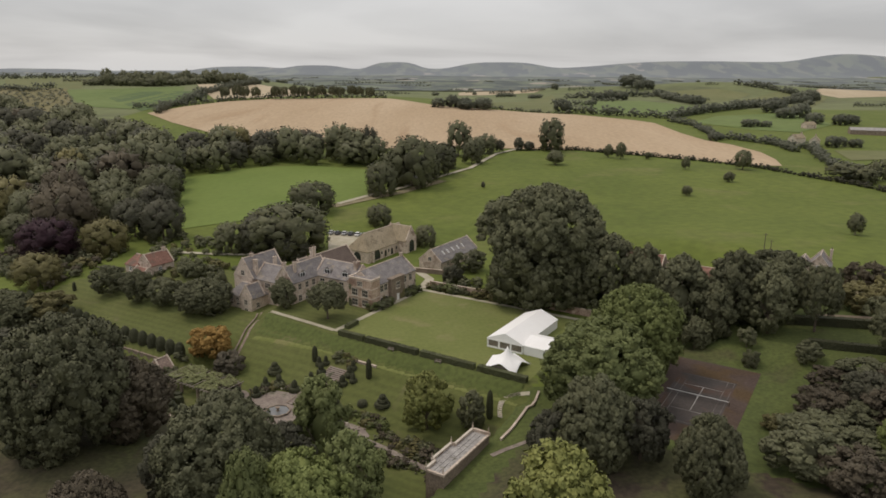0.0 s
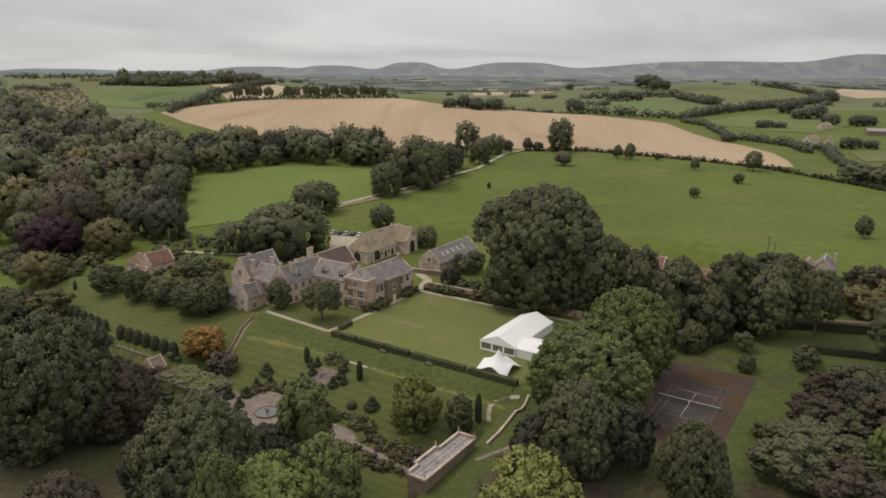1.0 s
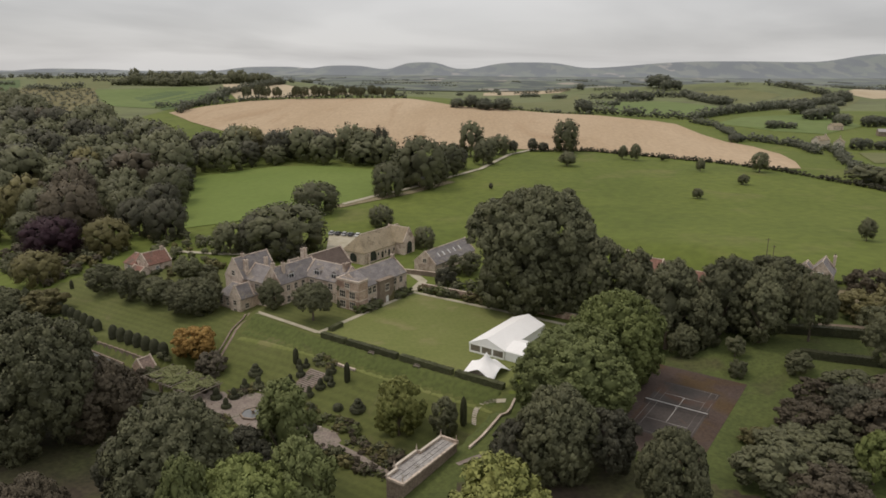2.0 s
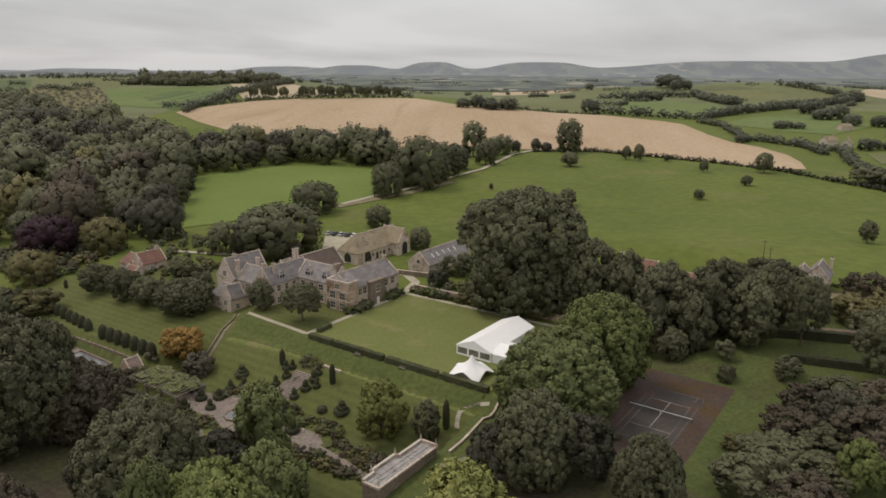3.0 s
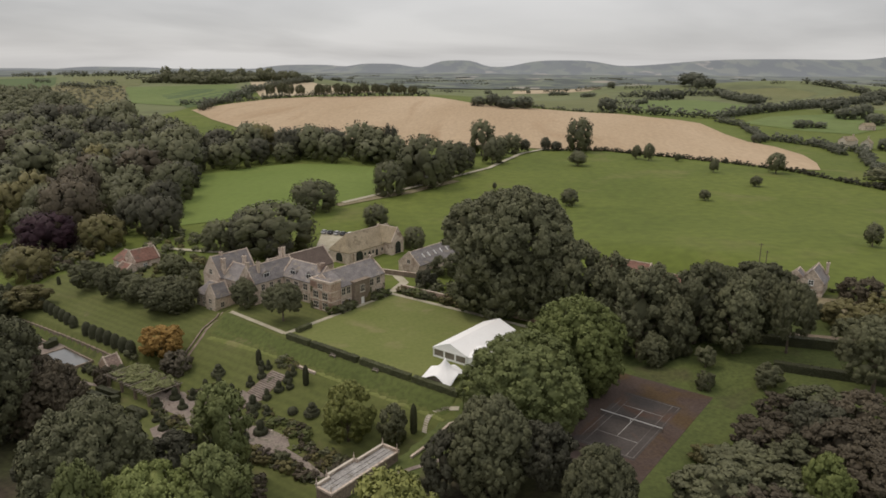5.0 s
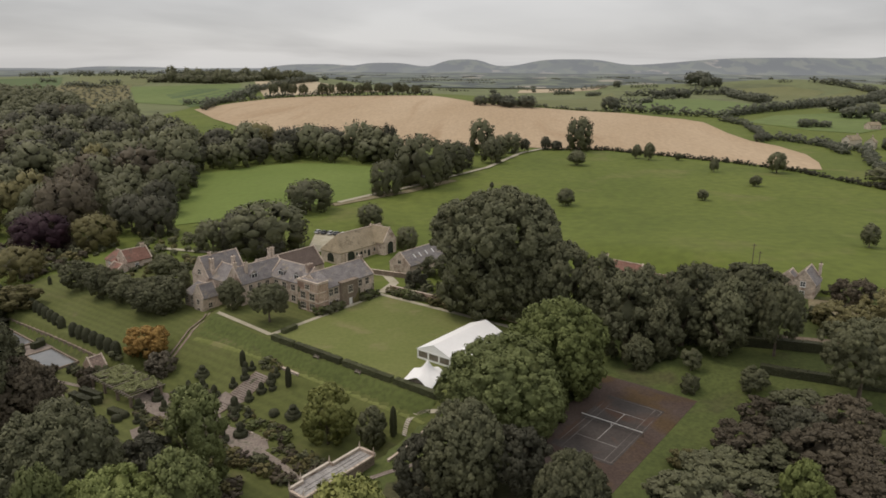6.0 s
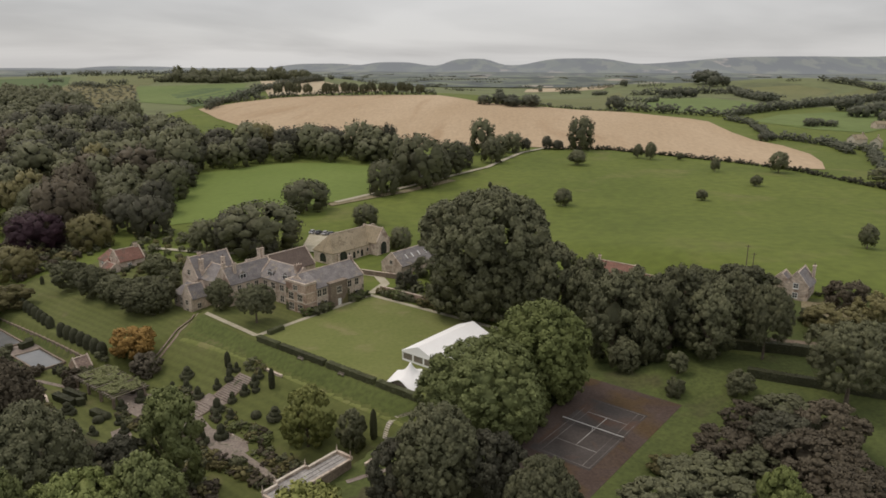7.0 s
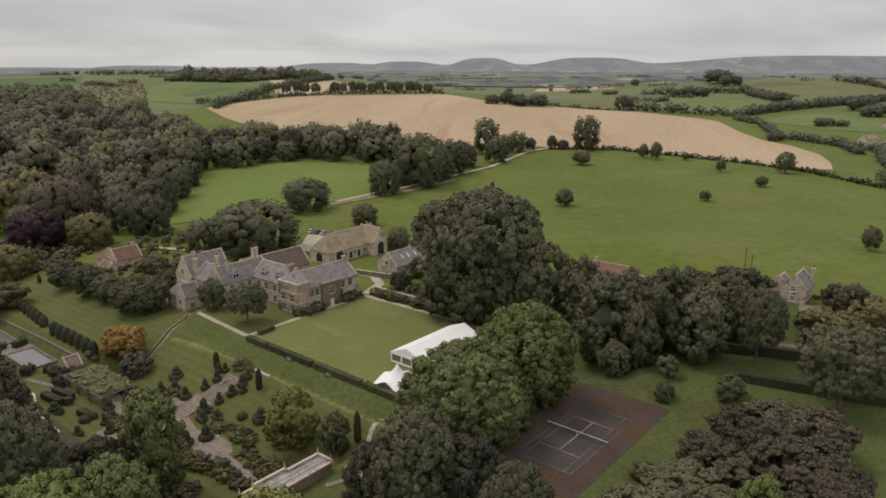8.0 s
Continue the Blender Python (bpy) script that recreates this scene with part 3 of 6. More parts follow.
def crown_shape(seed, h, w, lobes, per, size, low=0.16, form="round", plump=1.0, clumps=0, clump=1.0):
    """Crown of height h and width w, its foot at low * h: billows, and over them, where clumps is given, so many small clumps."""
    rng = np.random.default_rng(seed)
    mid = np.array((0, 0, h * (low + 1) / 2))
    half = h * (1 - low) / 2
    i = np.arange(lobes) + 0.5
    up = 1 - 2 * i / lobes
    if form == "round":
        up = np.clip(up * 0.95 + 0.12, -0.8, 0.97)
    th = i * 2.39996 + rng.uniform(0, 0.8, lobes)
    ring = np.sqrt(1 - up ** 2)
    if form == "dome":
        ring = np.clip(np.sqrt(1 - np.clip(up, 0, 1) ** 2.6), 0, 1) * np.where(up < 0, 1 + 0.18 * up, 1)
    elif form == "mop":
        ring = np.sqrt(1 - np.clip(up, 0, 1) ** 4) * np.where(up < 0.1, 0.80 + 0.10 * np.sin(th * 3), 1)
        up = np.sign(up) * np.abs(up) ** 0.75
    grow = rng.uniform(0.92, 1.04, lobes) if form == "mop" or not clumps else rng.uniform(0.80, 1.08, lobes)
    r = (w / 2) * plump * (rng.uniform(0.20, 0.36, lobes) if clumps else rng.uniform(0.24, 0.34, lobes))
    room = (w / 2) * ((0.78 if clumps else 0.72) - 0.2 * (plump - 1))
    c = np.stack((np.cos(th) * ring * room * grow, np.sin(th) * ring * room * grow, mid[2] + up * half * 0.84 * np.where(up > 0, grow * 0.5 + 0.5, 1)), 1)
    cv, cf = BALLS[0]
    cores = [(mid, np.array((w * 0.19, w * 0.19, half * 0.5)))]
    inner = (c, r * 0.9)
    if clumps:
        c, r = clumps_over(rng, c, r, mid, clumps, clump)
    v, f, n = lobed(rng, c, r, mid, per, size, *((0.45, 1.0) if clumps else (1.2, 0.5)))
    if clumps:
        v2, f2, n2 = lobed(rng, *inner, mid, int(1.5 * per), size * 1.2, 0.6)
        f = f + [[i + len(v) for i in q] for q in f2]
        v, n = np.concatenate((v, v2)), np.concatenate((n, n2))
    for p, k in cores:
        f = f + (cf + len(v)).tolist()
        v, n = np.concatenate((v, cv * k * rng.uniform(0.85, 1.0, (len(cv), 1)) + p)), np.concatenate((n, cv))
    wide = np.percentile(np.hypot(v[:, 0], v[:, 1]), 99) * 2
    foot, top = np.percentile(v[:, 2], 1), np.percentile(v[:, 2], 99.5)
    v = v * np.array((w / wide, w / wide, 1))
    v[:, 2] = (v[:, 2] - foot) / (top - foot) * h * (1 - low) + h * low
    return v, f, n


def trunk_mesh(seed, h, r, low):
    rng = np.random.default_rng(seed)
    bm = bmesh.new()
    top = h * (low + 0.16)
    tube(bm, (0, 0, -0.6), (0, 0, h * low * 0.5), r * 1.35, r, 8)
    tube(bm, (0, 0, h * low * 0.5), (r * 0.3, 0, top), r, r * 0.75, 8)
    for k in range(6):
        a = k * 1.05 + rng.uniform(0, 0.5)
        e = (math.cos(a) * h * 0.22, math.sin(a) * h * 0.22, h * rng.uniform(0.45, 0.62))
        tube(bm, (0, 0, top * rng.uniform(0.7, 0.98)), e, r * 0.45, r * 0.12, 6)
    tube(bm, (r * 0.3, 0, top), (0, 0, h * 0.8), r * 0.7, r * 0.15, 6)
    me = bpy.data.meshes.new("trunk")
    bm.to_mesh(me)
    bm.free()
    me.materials.append(BARK)
    return me


FORMS = {  # height, width, billows, leaf clusters a clump, leaf size, foot, form, plumpness of billows, small clumps, their radius
    "huge": (34, 34, 76, 86, 0.35, 0.03, "mop", 1.05, 900, 1.55),
    "large": (20, 20, 56, 64, 0.25, 0.06, "round", 1.1, 560, 0.98),
    "broad": (18, 22, 60, 64, 0.25, 0.04, "dome", 1.16, 600, 0.98),
    "lifted": (16, 18, 30, 60, 0.20, 0.30, "dome", 1.15, 300, 1.05),
    "medium": (12, 12, 22, 60, 0.22, 0.10, "round", 1.15, 260, 0.78),
    "wood": (15, 17, 60, 52, 0.32, 0.02, "dome", 0.92, 0, 0),
    "tall": (16, 11, 26, 58, 0.21, 0.06, "round", 1.15, 230, 0.85),
    "bush": (6, 8, 16, 54, 0.19, 0.0, "dome", 1.2, 150, 0.65),
    "small": (6, 5, 14, 44, 0.14, 0.18, "round", 1.2, 90, 0.55),
    "parkland": (10, 9, 26, 60, 0.34, 0.14, "round", 1.3, 0, 0),
    "distant": (15, 16, 26, 40, 0.55, 0.04, "dome", 1.25, 0, 0),
    "shrub": (1.6, 2.0, 10, 50, 0.11, 0.0, "dome", 1.2, 0, 0),
}
CROWNS = {}


def crown_data(form, seed):
    if (form, seed) not in CROWNS:
        h, w, lobes, per, size, low, kind, plump, clumps, clump = FORMS[form]
        me = soft_mesh("crown", *crown_shape(seed * 19 + 3 + len(form), h, w, lobes, per, size, low, kind, plump, clumps, clump), LEAF["oak"])
        CROWNS[form, seed] = me, (trunk_mesh(seed, h, 0.022 * h + 0.05, max(low, 0.1)) if form not in ("bush", "shrub") else trunk_mesh(seed, h, 0.02 * h, 0.1))
    return CROWNS[form, seed]


def tree(kind, x, y, h, w, form=None, seed=None, group=""):
    if form is None:
        ratio = h / w
        form = "distant" if math.hypot(x, y) > 420 else "huge" if w > 34 else "wood" if h > 8 and math.hypot(x, y) > 250 else "bush" if h < 8 and ratio < 1.05 else "small" if h < 8 else "tall" if ratio > 1.3 else "medium" if h < 14 else "broad" if ratio < 0.95 else "large"
    if seed is None:
        seed = int(abs(x * 7 + y * 13)) % (1 if form == "huge" else 3)
    H, W = FORMS[form][:2]
    turn = (x * 37 + y * 91) % 360
    ob = thing("bush" if form in ("bush", "shrub") else "tree", pose(x, y, land(x, y) - 0.15, 0, 0, turn),
               f"{WORDS[kind]} {'rounded leafy bush on the grass' if form in ('bush', 'shrub') else 'broadleaf tree with a full summer crown'}", "bush" if form in ("bush", "shrub") else "tree", group)
    crown, trunk = crown_data(form, seed)
    c = part("crown", crown, parent=ob)
    c.material_slots[0].link = "OBJECT"
    c.material_slots[0].material = LEAF[kind]
    t = part("trunk", trunk, parent=ob)
    for o in (c, t):
        o.scale = (w / W, w / W, h / H)
    return ob


# ---- trees: kind, x, y, height, crown width (and form) ----
TREES_NEAR = (
    ('green', 31.4, 134.6, 17.8, 27),
    ('lime', 41.0, 148.2, 22.0, 22.5),
    ('ash', 25.0, 111.8, 17.2, 14.5),
    ('dark', 34.1, 112.8, 11.9, 11.0),
    ('dark', 18.0, 112.5, 11.5, 10.0),
    ('oak', 41.8, 101.2, 14.6, 12.2),
    ('green', -24.7, 120.7, 20.7, 12.5),
    ('autumn', -5.2, 139.0, 13.3, 11.9),
    ('ash', 4.7, 136.9, 9.3, 6.4),
    ('ash', -36.9, 99.8, 21.1, 21.0),
    ('oak', -74.0, 121.0, 25.4, 27.0),
    ('grey', -64.0, 126.7, 16.7, 17.5),
    ('lime', -22.8, 90.0, 16.0, 17.0),
    ('green', -15.0, 96.0, 18.0, 12.0),
    ('green', -28.1, 83.8, 20.5, 8.2),
    ('autumn', 14.0, 80.5, 22.7, 16.5),
    ('grey', -52.1, 86.1, 14.6, 14.2),
    ('dark', -47.8, 103.0, 12.0, 9.0),
    ('dark', -30.0, 112.0, 11.0, 12.0),
    ('oak', -137.6, 202.5, 14.0, 22.0),
)
TREES_RIGHT = (
    ('grey', 89.5, 117.5, 7.0, 11.0, 'medium'),
    ('oak', 71.0, 110.0, 6.0, 11.0, 'medium'),
    ('grey', 66.0, 101.0, 7.0, 13.0, 'medium'),
    ('oak', 86.0, 133.5, 8.0, 15.0, 'medium'),
    ('grey', 81.5, 136.0, 6.5, 12.0, 'medium'),
    ('grey', 73.5, 126.5, 6.5, 11.5, 'medium'),
    ('grey', 91.0, 128.0, 9.5, 12.5, 'medium'),
    ('dark', 82.5, 127.0, 8.6, 10.5, 'medium'),
    ('grey', 84.5, 120.5, 8.0, 14.0, 'medium'),
    ('oak', 77.0, 121.0, 5.5, 10.0, 'medium'),
    ('oak', 67.0, 117.0, 6.0, 13.0, 'medium'),
    ('oak', 60.5, 107.5, 8.0, 14.0, 'medium'),
    ('olive', 62.5, 122.5, 3.2, 6.0, 'bush'),
    ('lime', 76.5, 108.0, 9.5, 7.5, 'medium'),
    ('grey', 86.0, 110.0, 8.0, 13.0, 'medium'),
    ('ash', 82.5, 150.8, 4.6, 6.6, 'bush'),
    ('oak', 91.5, 166.1, 17.3, 11.9, 'lifted'),
    ('ash', 80.0, 166.5, 18.5, 12.8),
    ('oak', 72.6, 173.0, 20.5, 15.0),
    ('ash', 59.5, 172.5, 22.5, 16.5),
    ('oak', 94.5, 195.0, 12.5, 18.0),
    ('oak', 66.5, 166.5, 15.0, 10.0),
    ('olive', 124.9, 187.6, 7.4, 13.0),
    ('ash', 60.9, 163.5, 8.3, 7.9),
    ('ash', 71.8, 159.0, 5.2, 4.8),
    ('ash', 110.0, 158.0, 12.0, 13.0),
    ('oak', 101.0, 145.9, 16.5, 17.5, 'lifted'),
    ('ash', 70.0, 152.0, 4.0, 4.5),
    ('oak', 88.0, 178.0, 17.0, 13.0),
    ('oak', 82.0, 190.0, 15.0, 14.0),
    ('grey', 121.2, 197.9, 7.3, 10.6),
    ('olive', 111.8, 180.4, 7.3, 14.9),
    ('ash', 108.8, 186.8, 3.8, 6.7),
)
TREES_BIG = (
    ('ash', 27.6, 204.5, 35.6, 38.0),
    ('oak', 45.2, 192.0, 24.5, 16.0),
    ('oak', 26.5, 199.0, 17.0, 11.0),
    ('oak', 53.6, 189.0, 22.0, 14.0),
    ('oak', 36.3, 195.5, 17.0, 11.0),
    ('oak', 57.0, 192.0, 18.0, 12.0),
    ('ash', 68.0, 196.0, 17.5, 12.0),
    ('oak', 54.5, 338.0, 8.4, 9.2, 'parkland'),
)
TREES_MID = (
    ('oak', -62.8, 263.0, 19.8, 33.7),
    ('oak', -65.9, 330.2, 15.3, 23.5),
    ('oak', -85.4, 264.9, 12.4, 13.9),
    ('dark', -59.2, 254.5, 8.3, 13.1),
    ('dark', -72.9, 263.7, 16.1, 18.2),
    ('oak', -31.1, 304.0, 9.9, 12.1),
    ('oak', -9.7, 271.2, 9.0, 9.5),
    ('ash', -49.3, 196.5, 9.1, 8.3),
    ('ash', -34.7, 187.2, 10.9, 12.0, 'lifted'),
    ('autumn2', -64.5, 175.2, 8.6, 12.0),
    ('fuzz', -57.2, 169.0, 5.6, 8.6, 'bush'),
    ('oak', -74.6, 201.0, 10.2, 17.0, 'broad'),
    ('ash', -89.2, 208.4, 8.8, 11.8),
    ('oak', -100.1, 213.0, 10.3, 10.9),
    ('oak', -113.1, 221.3, 10.0, 12.5),
    ('olive', -144.6, 234.1, 12.3, 17.2),
    ('copper', -158.9, 267.3, 17.5, 24.4),
    ('olive', -138.0, 272.1, 15.0, 18.9),
    ('dark', -121.8, 289.5, 18.2, 19.4),
    ('dark', -137.8, 298.1, 17.5, 18.9),
    ('olive', -125.5, 207.0, 8.2, 15.3),
    ('ash', -90.9, 236.1, 7.2, 10.6),
    ('ash', -76.9, 220.5, 6.8, 8.9),
    ('ash', 6.7, 237.0, 7.2, 11.9),
    ('dark', 0.7, 223.3, 5.9, 7.5),
)
TREES_LANE = (
    ('oak', -29.0, 396.0, 17.0, 20.0),
    ('oak', -13.0, 404.0, 16.0, 18.0),
    ('dark', -3.0, 441.0, 16.0, 17.0),
    ('oak', 17.5, 479.0, 15.0, 15.0),
    ('oak', -63.8, 470.0, 22.8, 27.7),
    ('dark', -53.6, 470.0, 24.3, 12.3),
    ('oak', -36.1, 366.4, 18.2, 18.7),
    ('oak', -20.8, 388.7, 28.2, 30.2),
    ('oak', -33.2, 430.0, 15.1, 21.0),
    ('oak', -7.1, 420.0, 20.3, 20.5),
    ('oak', 6.1, 490.0, 24.6, 19.1),
    ('oak', 14.5, 457.4, 16.5, 14.9),
    ('oak', 26.6, 499.6, 14.3, 16.2),
    ('dark', 35.7, 504.4, 9.2, 8.2),
    ('dark', 50.4, 514.8, 9.4, 8.4),
    ('dark', 57.8, 514.6, 6.5, 9.2),
    ('oak', 73.4, 510.0, 24.0, 20.9),
    ('ash', 67.6, 448.5, 9.3, 12.5),
    ('oak', 107.7, 478.0, 9.3, 7.1),
    ('oak', 114.5, 472.0, 11.2, 7.9),
    ('oak', 132.8, 471.0, 4.9, 5.6),
    ('ash', 143.6, 427.5, 8.2, 5.9),
    ('ash', 177.2, 425.0, 12.1, 12.0),
    ('oak', 119.0, 349.0, 5.3, 6.0),
    ('oak', 153.4, 384.0, 5.8, 6.7),
    ('oak', 152.9, 259.0, 8.5, 6.9),
    ('dark', 18.3, 380.6, 3.7, 2.5),
)
TREES_FAR = (
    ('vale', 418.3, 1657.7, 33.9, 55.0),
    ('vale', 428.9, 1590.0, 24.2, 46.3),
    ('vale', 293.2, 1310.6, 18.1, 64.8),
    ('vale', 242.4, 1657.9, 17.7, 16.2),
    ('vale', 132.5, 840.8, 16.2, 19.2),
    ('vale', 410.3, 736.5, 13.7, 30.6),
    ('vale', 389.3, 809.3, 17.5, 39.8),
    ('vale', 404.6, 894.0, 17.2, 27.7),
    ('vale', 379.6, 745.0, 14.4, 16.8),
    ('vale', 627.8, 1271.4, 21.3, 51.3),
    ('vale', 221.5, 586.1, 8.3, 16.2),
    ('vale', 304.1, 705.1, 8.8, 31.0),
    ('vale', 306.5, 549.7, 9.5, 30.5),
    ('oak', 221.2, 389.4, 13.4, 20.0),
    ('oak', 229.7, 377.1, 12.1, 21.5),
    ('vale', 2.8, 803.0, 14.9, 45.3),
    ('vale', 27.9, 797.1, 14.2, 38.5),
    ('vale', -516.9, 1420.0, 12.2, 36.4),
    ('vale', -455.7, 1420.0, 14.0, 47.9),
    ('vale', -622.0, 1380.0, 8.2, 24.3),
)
for i in range(16):
    if i != 4:
        TREES_LANE += (('oak' if i % 3 else 'ash', -274 + 11.5 * i + 2 * (i % 2), 876 + 1.5 * i, 16.5 - 0.2 * i + (i * 5 % 3), 14 - (i % 2), 'lifted'),)
for row in TREES_NEAR + TREES_RIGHT + TREES_BIG + TREES_MID:
    tree(*row)
for row in TREES_LANE:
    tree(*row[:5], row[5] if len(row) > 5 else "parkland" if row[3] < 13 and row[2] < 520 else None, group="hedgerow trees")
for kind, x, y, h, w in TREES_FAR:
    n = max(1, round(w / (1.1 * h)))
    for i in range(n):
        k = 1 - 0.25 * ((i * 7 + int(y)) % 3) / 2
        tree(kind, x + (i - (n - 1) / 2) * w / n, y + 4 * ((i * 5) % 3), h * k, w / n * 1.25, group="hedgerow trees")


def scatter(poly, gap, seed):
    rng = random.Random(seed)
    xs, ys = [p[0] for p in poly], [p[1] for p in poly]
    pts, cells = [], {}
    for _ in range(60000):
        x, y = rng.uniform(min(xs), max(xs)), rng.uniform(min(ys), max(ys))
        g = gap * (0.8 + 0.4 * rng.random())
        c = (int(x // gap), int(y // gap))
        if inside(poly, x, y) and all((x - a) ** 2 + (y - b) ** 2 > g * g for i in (-1, 0, 1) for j in (-1, 0, 1) for a, b in cells.get((c[0] + i, c[1] + j), ())):
            cells.setdefault(c, []).append((x, y))
            pts.append((x, y))
    return pts


WOOD_EDGE = [(-225, 290), (-392, 500), (-425, 575), (-385, 612), (-322, 618), (-262, 572), (-205, 510), (-165, 496), (-150, 512), (-100, 502), (-54, 484), (-41, 450), (-76, 462), (-127, 452),
             (-165, 420), (-150, 370), (-136, 324), (-162, 302)]


def wood():
    rng = random.Random(5)
    far_ones = []
    for x, y in scatter(WOOD_EDGE, 18, 3):
        k = rng.choices(("oak", "dark", "ash", "olive", "grey", "copper"), (9, 8, 4, 0.7, 3, 0.2))[0]
        w = rng.choice((rng.uniform(17, 21), rng.uniform(20, 31)))
        h = min(26, w * rng.uniform(0.7, 1.1))
        if math.hypot(x, y) < 400:
            tree(k, x, y, h, w, "wood", rng.randrange(3), "trees of the wood")
        else:
            far_ones.append((k, x, y, h, w))
    for k, name in (("oak", "dark green"), ("dark", "very dark green"), ("ash", "mid-green"), ("olive", "olive"), ("grey", "greyish")):
        woods(k, [r[1:] for r in far_ones if r[0] == k or (k == "dark" and r[0] == "copper")], f"{name} crowns of the distant wood", k == "oak" and 1 or 2)


def woods(kind, rows, label, seed, name="woodland", lobes=28, per=18, size=0.034):
    """Many far crowns as one leafy mass."""
    rng = np.random.default_rng(seed)
    protos = [crown_shape(40 + i, 1, 1, lobes, per, size, 0.02, "dome", 1.25) for i in range(3)]
    vs, ns, fs, at = [], [], [], 0
    for i, (x, y, h, w) in enumerate(rows):
        v, f, n = protos[i % 3]
        a = rng.uniform(0, 6.28)
        ca, sa = math.cos(a), math.sin(a)
        p = np.stack(((v[:, 0] * ca - v[:, 1] * sa) * w + x, (v[:, 0] * sa + v[:, 1] * ca) * w + y, v[:, 2] * h + land(x, y) - 0.2), 1)
        vs.append(p)
        ns.append(np.stack((n[:, 0] * ca - n[:, 1] * sa, n[:, 0] * sa + n[:, 1] * ca, n[:, 2]), 1))
        fs += [[q + at for q in g] for g in f]
        at += len(p)
    if vs:
        tagged(new(name, soft_mesh(name, np.concatenate(vs), fs, np.concatenate(ns), LEAF[kind])), label, "woodland", kind="stuff")


wood()


def hedgerow(pts, gap, h, w, seed):
    rng = random.Random(seed)
    rows = []
    for (x0, y0), (x1, y1) in zip(pts, pts[1:]):
        m = max(1, int(math.hypot(x1 - x0, y1 - y0) / gap))
        for i in range(m):
            f = (i + rng.random() * 0.6) / m
            k = rng.uniform(0.45, 1.5)
            rows.append((x0 + (x1 - x0) * f + rng.uniform(-1, 1), y0 + (y1 - y0) * f + rng.uniform(-1, 1), h * k, w * k))
    return rows


woods("dark", hedgerow([(49, 512), (92, 514), (128, 490), (161, 465), (189, 432), (204, 396), (216, 371), (225, 342)], 1.7, 2.5, 3.8, 1), "clipped dark hedge along the wheat field", 3, "hedgerow", 7, 18, 0.09)
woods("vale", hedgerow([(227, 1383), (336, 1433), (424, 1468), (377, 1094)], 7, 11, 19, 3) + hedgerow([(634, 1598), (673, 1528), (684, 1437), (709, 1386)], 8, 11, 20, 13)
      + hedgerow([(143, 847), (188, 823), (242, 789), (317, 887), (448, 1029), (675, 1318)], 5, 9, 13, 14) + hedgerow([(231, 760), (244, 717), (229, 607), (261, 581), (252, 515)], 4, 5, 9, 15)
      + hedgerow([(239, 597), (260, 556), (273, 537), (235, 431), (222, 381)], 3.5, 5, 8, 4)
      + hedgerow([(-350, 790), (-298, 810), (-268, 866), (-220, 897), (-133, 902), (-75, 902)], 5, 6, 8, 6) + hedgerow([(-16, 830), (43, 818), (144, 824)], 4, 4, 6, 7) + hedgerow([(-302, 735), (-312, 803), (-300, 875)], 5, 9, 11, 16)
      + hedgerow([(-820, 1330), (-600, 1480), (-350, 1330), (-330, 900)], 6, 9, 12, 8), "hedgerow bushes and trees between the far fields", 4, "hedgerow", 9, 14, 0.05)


def vale():
    """Copses and hedges scattered over the far vale."""
    rng = random.Random(9)
    rows = []
    for _ in range(170):
        y = rng.uniform(1000, 3600)
        x = rng.uniform(-0.75, 0.75) * y
        if y < 1350 and -420 < x < 200:
            continue
        a, m = rng.uniform(0, 6.28), rng.randrange(3, 16)
        gap = y * 0.005
        for i in range(m):
            k = rng.uniform(0.6, 1.2)
            rows.append((x + math.cos(a) * gap * i, y + math.sin(a) * gap * i * 0.5, 8 * k, max(10, y * 0.0055) * k))
    near = [(x, y, rng.choice((8, 10, 13, 21)) * rng.uniform(0.85, 1.2), rng.uniform(15, 27)) for x, y in scatter([(-575, 1140), (-440, 1128), (-425, 1190), (-350, 1300), (-400, 1330), (-600, 1250)], 17, 41)]
    near += [(x, y, rng.uniform(9, 14), rng.uniform(14, 24)) for x, y in scatter([(-425, 590), (-640, 700), (-450, 745), (-392, 625)], 17, 44)]
    near += [(x, y, rng.uniform(11, 18), rng.uniform(14, 26)) for x, y in scatter([(-640, 700), (-450, 745), (-512, 825), (-600, 890), (-790, 890)], 17, 42)]
    rows += [(x, y, rng.uniform(2, 4.5), rng.uniform(4, 9)) for x, y in scatter([(-445, 752), (-520, 850), (-640, 1000), (-640, 1070), (-575, 1060), (-414, 800)], 15, 43)]
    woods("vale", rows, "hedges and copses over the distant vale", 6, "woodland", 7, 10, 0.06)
    woods("oak", near, "dark copses on the brow of the hill", 6, "woodland", 26, 10, 0.035)


vale()


